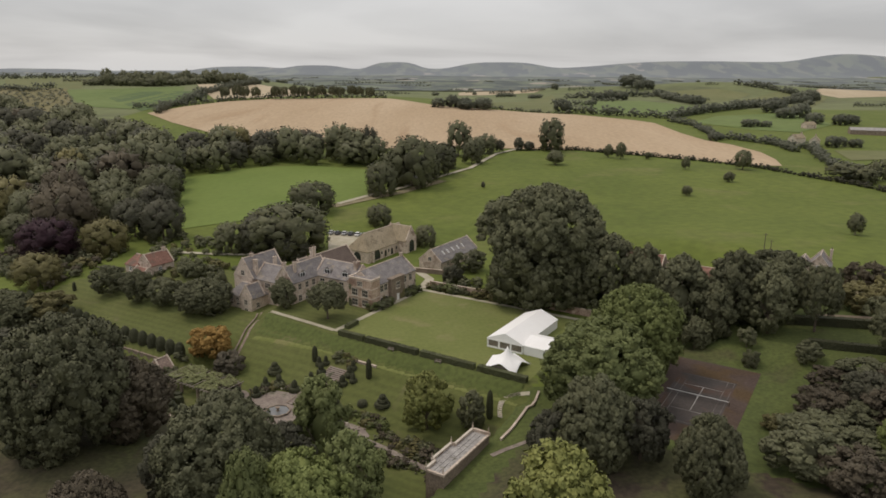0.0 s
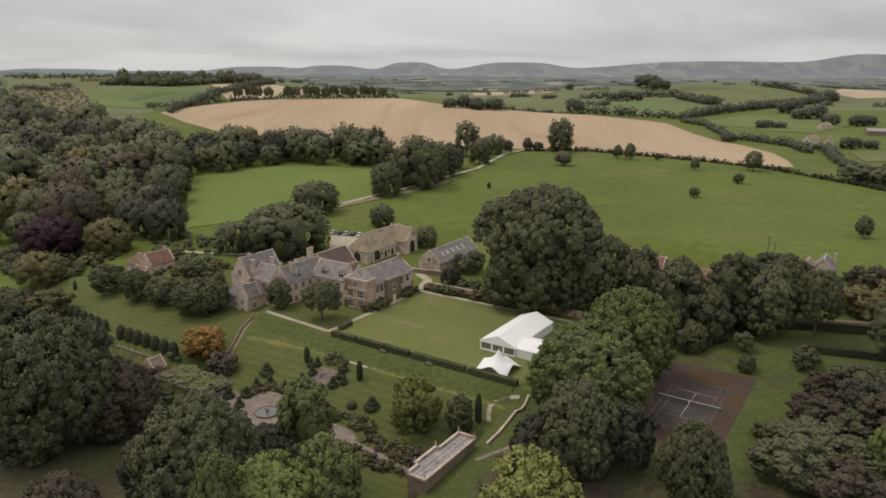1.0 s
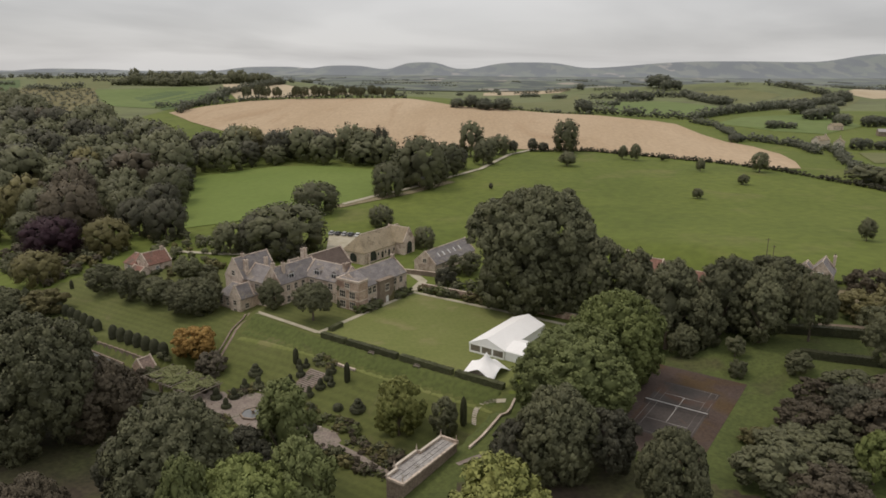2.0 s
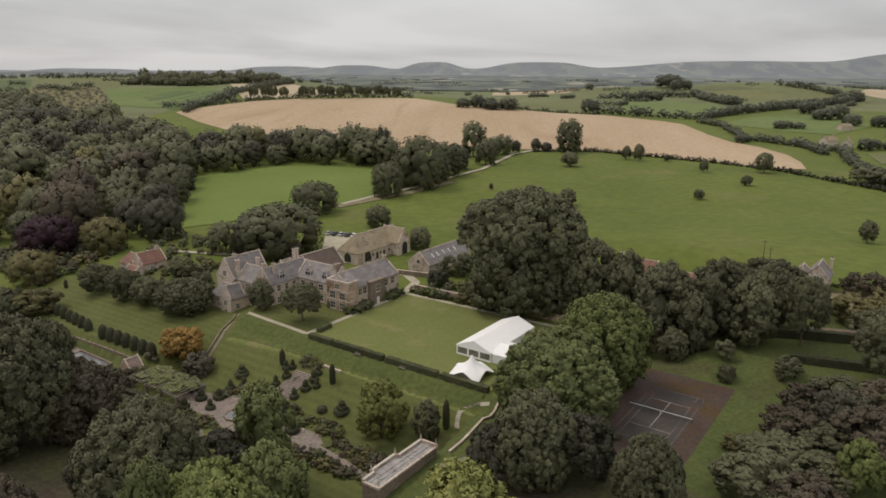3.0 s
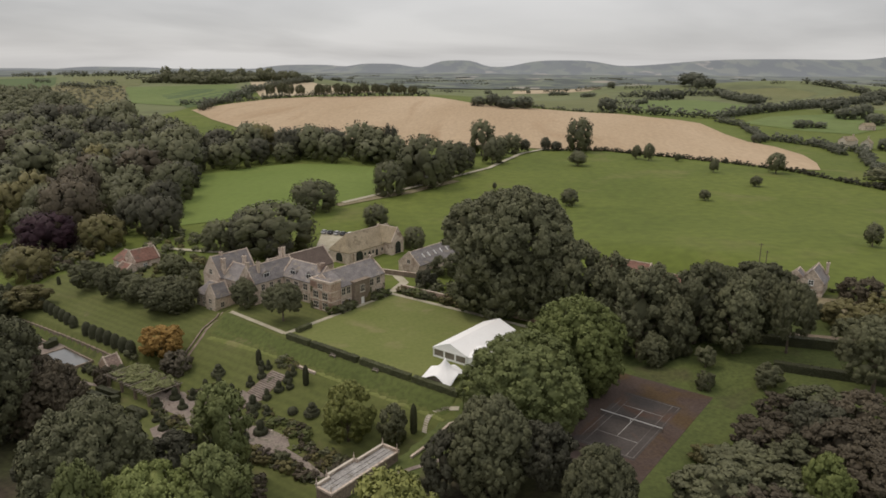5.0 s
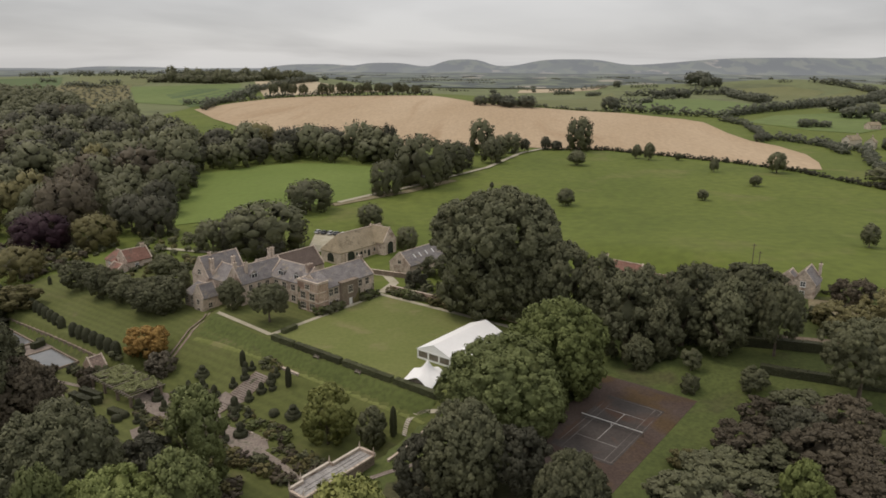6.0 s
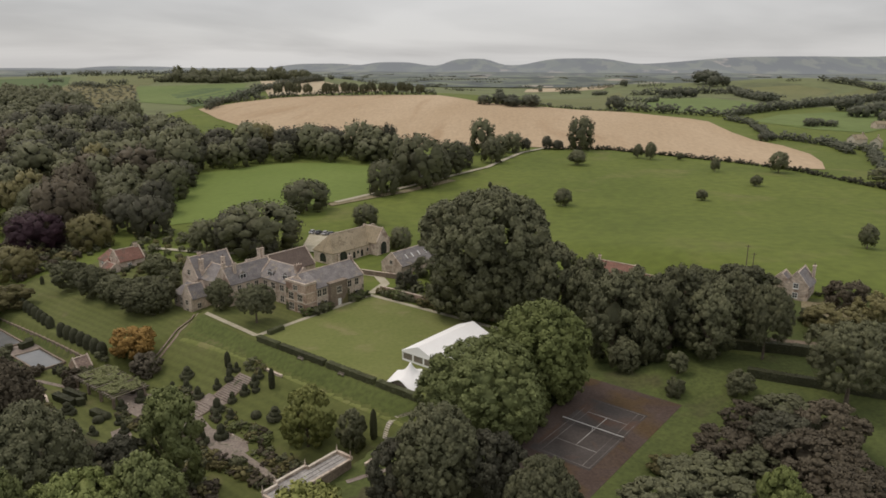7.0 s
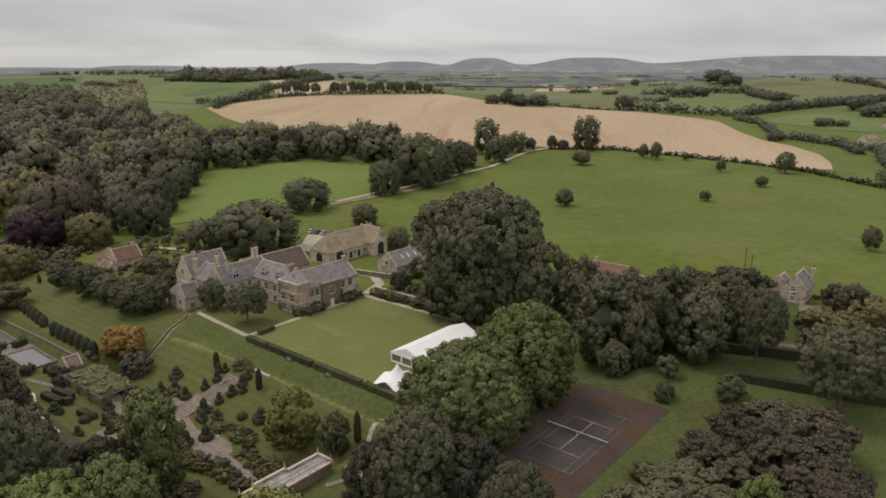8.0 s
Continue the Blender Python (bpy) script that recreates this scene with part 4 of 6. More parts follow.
# ---- buildings ----
def gabled(house, s0, s1, q0, q1, z0, eave, ridge, axis, roof, stone, coping=True, hip=0.0, ends=(True, True)):
    """A range under a pitched roof: walls with gables, two roof slopes, copings; hip: the near end sloped back by so much."""
    a0, a1, b0, b1 = (s0, s1, q0, q1) if axis == "q" else (q0, q1, s0, s1)
    mid, way = (a0 + a1) / 2, ("y" if axis == "q" else "x")

    def at(a, b, z):
        return (a, b, z) if axis == "q" else (b, a, z)
    rise = (ridge - eave) / (mid - a0)
    o, t = 0.3, 0.22
    if hip:
        part("wall", boxes((s0, s1, q0, q1, z0, eave)), stone, house)
        lo = eave - o * rise
        ring = [at(a0 - o, b0 - o, lo), at(a1 + o, b0 - o, lo), at(a1 + o, b1 + o, lo), at(a0 - o, b1 + o, lo)]
        top = [at(mid, b0 + hip, ridge), at(mid, b1 - hip, ridge)]
        for ids in ((0, 1, 4), (1, 2, 5, 4), (2, 3, 5), (3, 0, 4, 5)):
            pts = [(ring + top)[i] for i in ids]
            k = len(pts)
            verts = [tuple(p) for p in pts] + [(x, y, z + t) for x, y, z in pts]
            faces = [tuple(range(k))[::-1], tuple(range(k, 2 * k))] + [(i, (i + 1) % k, k + (i + 1) % k, k + i) for i in range(k)]
            part("roof_slope", (verts, faces), roof, house)
        bm = bmesh.new()
        tube(bm, (*top[0][:2], ridge + t), (*top[1][:2], ridge + t), 0.16, 0.16, 6)
        part("ridge_tiles", bm, STONE, house)
        return
    bm = bmesh.new()
    prism(bm, ((a0, z0), (a1, z0), (a1, eave), (mid, ridge), (a0, eave)), b0, b1, way)
    part("wall", bm, stone, house)
    inset = 0.3 if coping else -0.25
    for f in (1, -1):
        edge = mid - f * (mid - a0 + o)
        bm = bmesh.new()
        prism(bm, ((edge, eave - o * rise + 0.03), (mid, ridge + 0.03), (mid, ridge + 0.03 + t), (edge, eave - o * rise + 0.03 + t)), b0 + inset, b1 - inset, way)
        part("roof_slope", bm, roof, house)
    bm = bmesh.new()
    tube(bm, at(mid, b0 + inset, ridge + 0.2), at(mid, b1 - inset, ridge + 0.2), 0.17, 0.17, 6)
    part("ridge_tiles", bm, STONE if coping else roof, house)
    if coping:
        for b in [e for e, want in zip((b0, b1 - 0.34), ends) if want]:
            bm = bmesh.new()
            prism(bm, ((a0 - 0.2, eave - 0.1), (mid, ridge + 0.15), (a1 + 0.2, eave - 0.1), (a1 + 0.2, eave + 0.35), (mid, ridge + 0.6), (a0 - 0.2, eave + 0.35)), b - 0.03, b + 0.37, way)
            part("coping", bm, STONE, house)


def lattice(cols, rows, place, d0, d1):
    """One connected frame: bars between the openings of a grid; cols and rows are (size, is_open)."""
    xs, zs = [0.0], [0.0]
    for s, _ in cols:
        xs.append(xs[-1] + s)
    for s, _ in rows:
        zs.append(zs[-1] + s)
    bm, verts = bmesh.new(), {}

    def v(i, j, d):
        if (i, j, d) not in verts:
            verts[i, j, d] = bm.verts.new(place(xs[i], d, zs[j]))
        return verts[i, j, d]

    def bar(i, j):
        return 0 <= i < len(cols) and 0 <= j < len(rows) and not (cols[i][1] and rows[j][1])
    for i in range(len(cols)):
        for j in range(len(rows)):
            if not bar(i, j):
                continue
            for d in (d0, d1):
                bm.faces.new([v(i, j, d), v(i + 1, j, d), v(i + 1, j + 1, d), v(i, j + 1, d)])
            for (di, dj), (p, q) in (((-1, 0), ((0, 0), (0, 1))), ((1, 0), ((1, 0), (1, 1))), ((0, -1), ((0, 0), (1, 0))), ((0, 1), ((0, 1), (1, 1)))):
                if not bar(i + di, j + dj):
                    bm.faces.new([v(i + p[0], j + p[1], d0), v(i + q[0], j + q[1], d0), v(i + q[0], j + q[1], d1), v(i + p[0], j + p[1], d1)])
    bmesh.ops.recalc_face_normals(bm, faces=bm.faces)
    return bm


def window(house, face, plane, along, z, w=1.3, h=1.8, lights=2, rows=2, frame=None):
    """A mullioned window in a wall that faces +s or -q: surround with mullions, sill and panes."""
    b, m = 0.17, 0.1

    def place(a, d, up):
        return (plane + d, along - w / 2 - b + a, z - b + up) if face == "s" else (along - w / 2 - b + a, plane - d, z - b + up)

    def block(a0, a1, d0, d1, z0, z1):
        return (plane + d0, plane + d1, along + a0, along + a1, z0, z1) if face == "s" else (along + a0, along + a1, plane - d1, plane - d0, z0, z1)
    cell, tall = (w - m * (lights - 1)) / lights, (h - m * (rows - 1)) / rows
    cols = [(b, False)] + [c for i in range(lights) for c in ((cell, True), (m, False))][:-1] + [(b, False)]
    lines = [(b, False)] + [c for i in range(rows) for c in ((tall, True), (m, False))][:-1] + [(b, False)]
    win = part("window", lattice(cols, lines, place, 0.0, 0.08), frame or PALE, house, "mullioned window with dark leaded panes")
    part("sill", boxes(block(-w / 2 - b - 0.05, w / 2 + b + 0.05, 0.0, 0.17, z - b - 0.12, z - b)), frame or PALE, win)
    for i in range(lights):
        for j in range(rows):
            a0, z0 = -w / 2 + i * (cell + m), z + j * (tall + m)
            part("pane", boxes(block(a0, a0 + cell, 0.004, 0.02, z0, z0 + tall)), GLASS, win)


def chimney(house, s, q, z0, z1, w=0.9, d=1.6, pots=2):
    bm = boxes((s - w / 2, s + w / 2, q - d / 2, q + d / 2, z0, z1 - 0.25), (s - w / 2 - 0.12, s + w / 2 + 0.12, q - d / 2 - 0.12, q + d / 2 + 0.12, z1 - 0.25, z1))
    stack = part("chimney", bm, STONE, house, "weathered stone chimney stack")
    for i in range(pots):
        bm = bmesh.new()
        lathe(bm, ((0.17, 0), (0.14, 0.5), (0.18, 0.6)), 8, (s, q + (i - (pots - 1) / 2) * d / max(2, pots) * 1.1, z1))
        part("chimney_pot", bm, BROWN_TILE, stack)


def dormer(house, face, s, q, z):
    """A dormer in a roof slope that faces +s or -q."""
    a, h, r = 1.3, 1.45, 2.45
    bm = bmesh.new()
    prof = [(-a, 0), (a, 0), (a, h), (0, r), (-a, h)]
    if face == "s":
        prism(bm, [(q + u, z + k) for u, k in prof], s - 3.0, s, "x")
    else:
        prism(bm, [(s + u, z + k) for u, k in prof], q, q + 3.0, "y")

    def front(d0, d1, *rects):
        return boxes(*[(s + d0, s + d1, q + u0, q + u1, z + k0, z + k1) if face == "s" else (s + u0, s + u1, q - d1, q - d0, z + k0, z + k1) for u0, u1, k0, k1 in rects])
    d = part("dormer", bm, SLATE, house, "slate dormer with a pale window frame")
    part("dormer_window", front(0, 0.05, (-0.95, 0.95, 0.2, 1.4)), GLASS, d)
    part("dormer_frame", front(0.01, 0.09, (-1.1, 1.1, 0.05, 0.2), (-1.1, 1.1, 1.4, 1.52), (-1.1, -0.95, 0.2, 1.4), (0.95, 1.1, 0.2, 1.4), (-0.05, 0.05, 0.2, 1.4)), WHITE_PAINT, d)


def climber(house, face, plane, along, w, h, z0, seed):
    """A climbing plant spread over a wall that faces +s or -q, ragged at its edges."""
    rng = np.random.default_rng(seed)
    k = int(130 * w * h)
    a, up = rng.uniform(-0.5, 0.5, k) * w, rng.uniform(0, 1, k) ** 1.2 * h
    keep = np.array([noise.noise((x * 0.9, z * 0.7, seed * 3.1)) > -0.45 + 0.9 * z / h + 0.8 * abs(x) / w - 0.35 for x, z in zip(a, up)])
    a, up = a[keep], up[keep]
    d = rng.uniform(0.03, 0.28, len(a))
    pos = np.stack((plane + d, along + a, z0 + up) if face == "s" else (along + a, plane - d, z0 + up), 1)
    v, f = leaves(rng, pos, np.tile((1.0, 0.0, 0.5) if face == "s" else (0.0, -1.0, 0.5), (len(a), 1)), 0.13)
    part("climber", (v.tolist(), f.tolist()), LEAF["ash" if seed % 2 else "olive"], house, "leafy climber on the stone wall")


house = thing("manor_house", frame_at(0, 0, 0), "rambling honey-grey stone manor house with slate roofs beside the lawn", "house")
# hall wing along the lawn
gabled(house, -14, -3.5, 21, 42.6, -1, 6.7, 10.5, "q", SLATE, STONE, ends=(False, True))
part("tower", boxes((-11.6, -3.1, 19.2, 23.2, -1, 8.6)), STONE_WARM, house, "square end bay with parapet")
part("parapet", boxes((-11.8, -2.9, 19.0, 19.5, 8.6, 9.2), (-3.4, -2.9, 19.5, 23.2, 8.6, 9.2), (-11.8, -11.3, 19.5, 23.2, 8.6, 9.2)), STONE, house)
part("string_course", boxes((-11.75, -2.95, 19.05, 19.2, 3.1, 3.35), (-11.75, -2.95, 19.05, 19.2, 6.0, 6.25), (-3.1, -2.95, 19.2, 23.2, 6.0, 6.25), (-3.1, -2.95, 19.2, 23.2, 3.1, 3.35)), STONE, house)
for z in (0.6, 3.7):
    for s in (-9.4, -5.6):
        window(house, "q", 19.2, s, z, 2.0, 1.9, 3)
window(house, "q", 19.2, -7.5, 6.7, 1.7, 1.3, 3)
part("roof_slope", ([(-11.3, 19.5, 8.62), (-3.4, 19.5, 8.62), (-8.75, 24.5, 10.75), (-11.3, 24.5, 8.62), (-3.4, 24.5, 8.62)], [(0, 1, 2), (0, 2, 3), (1, 4, 2), (3, 4, 1, 0), (2, 4, 3)]), SLATE, house)
part("porch_bay", boxes((-4, -2.3, 28, 34.6, -0.8, 7.0)), STONE_DARK, house, "brown ivy-stained projecting stone bay")
part("parapet", boxes((-4, -2.15, 27.85, 34.75, 7.0, 7.4)), STONE_DARK, house)
for q in (24.6, 26.6, 36.6, 39.6):
    window(house, "s", -3.5, q, 4.2, 1.4, 1.9)
for q in (24.6, 26.6, 39.6):
    window(house, "s", -3.5, q, 0.5, 1.4, 1.8)
window(house, "s", -2.3, 31.3, 3.9, 1.7, 1.9, 3)
part("door", boxes((-2.3, -2.22, 30.7, 31.9, -0.2, 2.1)), WHITE_PAINT, house, "white painted garden door")
part("downpipe", boxes((-3.5, -3.35, 35.4, 35.52, 0, 6.6)), SLATE, house)
chimney(house, -13.2, 25.2, 7, 12.0, 1.1, 2.0, 3)
chimney(house, -8.8, 42.2, 9.5, 11.8, 0.7, 1.1, 1)
for k, (q, w, h) in enumerate(((25.6, 1.6, 3.6), (35.5, 1.8, 5.2), (38.2, 1.5, 3.0), (41.4, 2.0, 3.8))):
    climber(house, "s", -3.5, q, w, h, -0.2, k)
climber(house, "s", -2.3, 33.4, 2.2, 5.0, -0.2, 4)
climber(house, "q", 19.2, -11.0, 1.2, 7.0, -0.2, 5)
climber(house, "q", 21.5, -13.4, 2.2, 5.0, -0.2, 7)
climber(house, "q", 21.5, -25.6, 2.0, 4.0, -0.2, 9)
# recessed range
gabled(house, -27, -11.5, 21.5, 30.5, -1, 6.6, 10.6, "s", SLATE, STONE)
for s in (-24.0, -20.4, -16.4):
    window(house, "q", 21.5, s, 4.0, 1.6, 1.7, 2)
    window(house, "q", 21.5, s, 0.6, 1.6, 1.8, 2)
dormer(house, "q", -22.6, 22.3, 7.2)
dormer(house, "q", -15.6, 22.3, 7.2)
# gabled cross range
gabled(house, -32.6, -26, 10, 27, -2, 6.6, 10.9, "q", SLATE, STONE)
for q in (13.5, 16.6, 19.6):
    window(house, "s", -26, q, 4.0, 1.2, 1.7, 2)
    window(house, "s", -26, q, 0.4, 1.2, 1.8, 2)
window(house, "q", 10, -29.3, 4.4, 1.5, 1.6, 3)
window(house, "q", 10, -29.3, 0.4, 1.5, 1.8, 3)
dormer(house, "s", -26.6, 15.5, 7.2)
chimney(house, -29.3, 10.8, 10, 12.6, 0.8, 0.8, 1)
chimney(house, -27.9, 13.6, 9, 12.3, 0.8, 0.8, 1)
chimney(house, -32.0, 25.6, 9.0, 13.6, 0.75, 0.75, 1)
chimney(house, -32.0, 27.0, 9.0, 13.6, 0.75, 0.75, 1)
# link, west block and the low hipped block
gabled(house, -43, -32, 11.5, 20.5, -3, 5.2, 9.0, "s", SLATE, STONE)
window(house, "q", 11.5, -37.5, 2.9, 2.0, 1.5, 3)
gabled(house, -50.5, -42.5, 10, 24, -6, 5.4, 11.2, "q", SLATE, STONE)
for z in (-3.0, 0.6):
    window(house, "q", 10, -49.4, z, 1.1, 1.5, 2)
window(house, "q", 10, -46.5, 6.0, 1.3, 1.5, 2)
chimney(house, -46.6, 14.0, 10, 12.2, 0.8, 0.8, 1)
chimney(house, -43.4, 12.5, 6.0, 11.0, 1.0, 1.2, 1)
chimney(house, -41.5, 19.0, 6.0, 10.8, 0.9, 1.0, 1)
gabled(house, -48.0, -37.5, 5.2, 11.5, -7, 1.2, 4.4, "s", SLATE, STONE, hip=3.0)
gabled(house, -42, -37.4, 4.4, 10, -7, 1.4, 4.9, "q", SLATE, STONE)
window(house, "q", 4.4, -39.7, -0.8, 1.2, 1.4, 2)
for s in (-46.8, -44.2):
    window(house, "q", 5.2, s, -0.9, 1.1, 1.3, 2)
for s in (-46.8, -44.0):
    window(house, "q", 5.2, s, -1.9, 1.0, 1.3, 2, 1)
    window(house, "q", 5.2, s, -4.7, 1.0, 1.3, 2, 1)
window(house, "q", 4.4, -39.7, -3.6, 1.2, 1.5, 2)
window(house, "s", -37.4, 7.0, -2.0, 1.2, 1.4, 2)
# brown-tiled back range and its small gable
gabled(house, -40, -30.5, 28, 47, -1, 4.4, 9.4, "q", BROWN_TILE, STONE)
gabled(house, -39, -34.5, 24, 28.5, -1, 6.0, 9.0, "q", SLATE, STONE)
for q in (32, 37, 42):
    window(house, "s", -30.5, q, 1.2, 1.3, 1.6)

barn = thing("stone_barn", frame_at(0, 0, 0.2), "long stone barn with lichened stone-tile roof and arched doorways", "barn")
gabled(barn, -46, -36, 60, 90, -1, 3.8, 9.2, "q", STONE_TILE, STONE, hip=3.5)
gabled(barn, -42, -32, 78.6, 85.4, -1, 4.6, 9.6, "s", STONE_TILE, STONE)


def arch(owner, face, plane, along, w, h, name="archway"):
    """An arched doorway: stone surround and a dark panel for the shade inside."""
    pts = [(-w / 2, 0), (-w / 2, h - w / 2)] + [(-w / 2 * math.cos(a), h - w / 2 + w / 2 * math.sin(a)) for a in [math.pi * i / 10 for i in range(1, 10)]] + [(w / 2, h - w / 2), (w / 2, 0)]
    for name, grow, d, mat in (("surround", 1.16, 0.10, STONE), (name, 1.0, 0.16, GLASS)):
        bm = bmesh.new()
        ring = [(along + a * grow, z * (1 + (grow - 1) * 0.5)) for a, z in pts]
        prism(bm, ring, *((plane, plane + d, "x") if face == "s" else (plane - d, plane, "y")))
        part(name, bm, mat, owner)


arch(barn, "s", -36, 65.0, 4.0, 3.6)
arch(barn, "s", -32, 82, 3.0, 4.6)
arch(barn, "q", 60, -41, 3.2, 3.2)
for q in (70.5, 74.5):
    arch(barn, "s", -36, q, 1.2, 2.4, "doorway")
for q in (68.2, 72.5, 77.5):
    window(barn, "s", -36, q, 1.2, 0.9, 1.2, 1, 1)
part("buttress", boxes((-36, -35.2, 79.0, 79.8, -1, 3.2)), STONE, barn)
part("buttress", boxes((-36, -35.2, 62.0, 62.8, -1, 3.2)), STONE, barn)

outhouse = thing("outbuilding", frame_at(0, 0, 0), "low stone outbuilding with blue-grey slate roof and rooflights", "outbuilding")
gabled(outhouse, -17, -8, 65, 91, -1, 3.0, 6.9, "q", SLATE, STONE)
for q in (70, 73, 76.5, 80, 83.5):
    bm = bmesh.new()
    prism(bm, ((-10.9, 5.75), (-9.6, 4.6), (-9.45, 4.8), (-10.75, 5.95)), q, q + 0.42, "y")
    part("rooflight", bm, WHITE_PAINT, outhouse, "narrow pale rooflight")
window(outhouse, "q", 65, -12.5, 3.2, 1.2, 1.3, 2, 1)
window(outhouse, "s", -8, 70, 1.0, 1.3, 1.3)
window(outhouse, "s", -8, 80, 1.0, 1.3, 1.3)

cottage = thing("cottage", frame_at(-104, 18, land(*world(-104, 18))), "stone cottage with red clay tile roofs among shrubs", "cottage")
gabled(cottage, -7.5, -0.5, -5, 2, -1.5, 2.4, 5.6, "s", RED_TILE, STONE, hip=2.2)
gabled(cottage, -1.5, 5.5, -4, 6, -1.5, 3.0, 6.6, "q", RED_TILE, STONE)
gabled(cottage, 0, 6.5, -8, -3, -2, 0.8, 2.6, "s", RED_TILE, STONE)
chimney(cottage, 2.0, 4.6, 5.6, 8.0, 0.8, 1.2, 2)
window(cottage, "s", 5.5, 0, 0.6, 1.2, 1.2, 2, frame=WHITE_PAINT)
window(cottage, "q", -5, -4.5, 0.4, 1.2, 1.2, 2, frame=WHITE_PAINT)
window(cottage, "s", 6.5, -5.5, -1.2, 1.0, 1.0, 2, frame=WHITE_PAINT)

lodge = thing("lodge_house", frame_at(106, 99, land(*world(106, 99))), "pale stone lodge with grey slate gables behind the trees", "house")
gabled(lodge, -2.5, 3.5, -3, 6, -1.5, 3.6, 7.2, "q", SLATE, STONE)
gabled(lodge, -6.5, -1.5, 0, 5, -1.5, 3.0, 5.4, "q", SLATE, STONE)
chimney(lodge, 3.0, 5, 5, 8.2, 0.7, 1.0, 1)
window(lodge, "q", -3, 0.5, 3.2, 1.1, 1.2, 2, frame=WHITE_PAINT)
window(lodge, "q", -3, 0.5, 0.6, 1.1, 1.2, 2, frame=WHITE_PAINT)
window(lodge, "s", 3.5, 1, 0.8, 1.2, 1.2, 2)

farm = thing("farm_building", frame_at(48, 97, land(*world(48, 97))), "long low farm building with a weathered red tile roof", "farm building")
gabled(farm, 0, 13, -3.5, 3.5, -1, 5.2, 8.4, "s", RED_TILE, STONE_DARK)
gabled(farm, 14, 34, -3.2, 3.0, -1, 4.2, 6.4, "s", RED_TILE, STONE_DARK)
chimney(farm, 0.6, 0, 7, 10, 0.7, 0.9, 1)


def plain_building(name, x, y, turn, w, d, eave, ridge, roof, wall, label, category):
    ob = thing(name, pose(x, y, land(x, y), 0, 0, turn), label, category)
    gabled(ob, -w / 2, w / 2, -d / 2, d / 2, -1, eave, ridge, "s", roof, wall, False)
    return ob


plain_building("farm_shed", 388, 652, -20, 40, 14, 4, 6, LEAD, STONE_DARK, "long pale grey metal farm shed across the fields", "shed")
plain_building("farm_shed", 412, 640, -20, 26, 12, 4, 6, SLATE, STONE_DARK, "dull grey farm shed beside the larger one", "shed")
for x, y, t in ((281, 575, 30), (288, 560, 60)):
    ob = plain_building("farmhouse", x, y, t, 13, 7, 4.5, 7.5, STONE_TILE, PALE, "small distant farmhouse with tiled roof", "house")
    chimney(ob, 5, 0, 6, 9, 0.8, 0.8, 1)
plain_building("farmhouse", 352, 700, 20, 12, 7, 4, 6.5, STONE_TILE, STONE, "small pale distant farmhouse in the fields", "house")
plain_building("stone_shed", -17, 393, 40, 9, 6, 3, 5, LEAD, STONE, "small pale shed half hidden under lane trees", "shed")

# ---- marquees on the lawn ----
marquee = thing("marquee", frame_at(38.8, 13, 0), "white frame marquee with clear window walls on the lawn", "marquee")
L, W, E, R = 22.0, 9.8, 2.5, 4.5
bm = bmesh.new()
prism(bm, ((-0.12, E), (W + 0.12, E), (W + 0.12, E + 0.1), (W / 2, R + 0.1), (-0.12, E + 0.1)), -0.1, L + 0.1, "y")
part("roof", bm, CANVAS, marquee)
part("valance", boxes((-0.16, -0.1, -0.14, L + 0.14, E - 0.3, E + 0.06), (W + 0.1, W + 0.16, -0.14, L + 0.14, E - 0.3, E + 0.06), (-0.1, W + 0.1, -0.16, -0.1, E - 0.3, E + 0.06)), CANVAS, marquee)
part("side_wall", boxes((-0.02, 0.02, 0, L, 0, E)), CANVAS, marquee)
part("side_wall", boxes((W - 0.02, W + 0.02, 0, L, 0, E)), CANVAS, marquee)
part("end_wall", boxes((0, W, L - 0.02, L + 0.02, 0, E)), CANVAS, marquee)
for i in range(3):
    x0, x1 = W * i / 3, W * (i + 1) / 3
    wall = part("window_wall", boxes((x0, x0 + 0.25, -0.03, 0.03, 0, E), (x1 - 0.25, x1, -0.03, 0.03, 0, E), (x0 + 0.25, x1 - 0.25, -0.03, 0.03, 0, 0.55), (x0 + 0.25, x1 - 0.25, -0.03, 0.03, E - 0.4, E)), CANVAS, marquee)
    part("clear_panel", boxes((x0 + 0.25, x1 - 0.25, -0.01, 0.01, 0.55, E - 0.4)), PANEL, wall, "clear plastic window panel")
for i in range(5):
    bm = bmesh.new()
    y = L * i / 4
    tube(bm, (-0.1, y, 0), (-0.1, y, E), 0.07, 0.07, 6)
    part("leg", bm, WHITE_PAINT, marquee)
annexe = thing("marquee", frame_at(48.7, 13.3, 0), "smaller white marquee joined to the long one", "marquee")
bm = bmesh.new()
prism(bm, ((0, 0), (9, 0), (9, 2.4), (4.5, 3.6), (0, 2.4)), 0, 6.2, "x")
part("canvas_body", bm, CANVAS, annexe)
part("valance", boxes((0.05, 6.26, -0.08, -0.02, 2.1, 2.5), (6.2, 6.28, -0.02, 9.02, 2.1, 2.5)), CANVAS, annexe)
bm = bmesh.new()
prism(bm, ((-0.2, 2.36), (9.2, 2.36), (4.5, 3.72)), -0.1, 6.4, "x")
part("roof", bm, CANVAS, annexe)


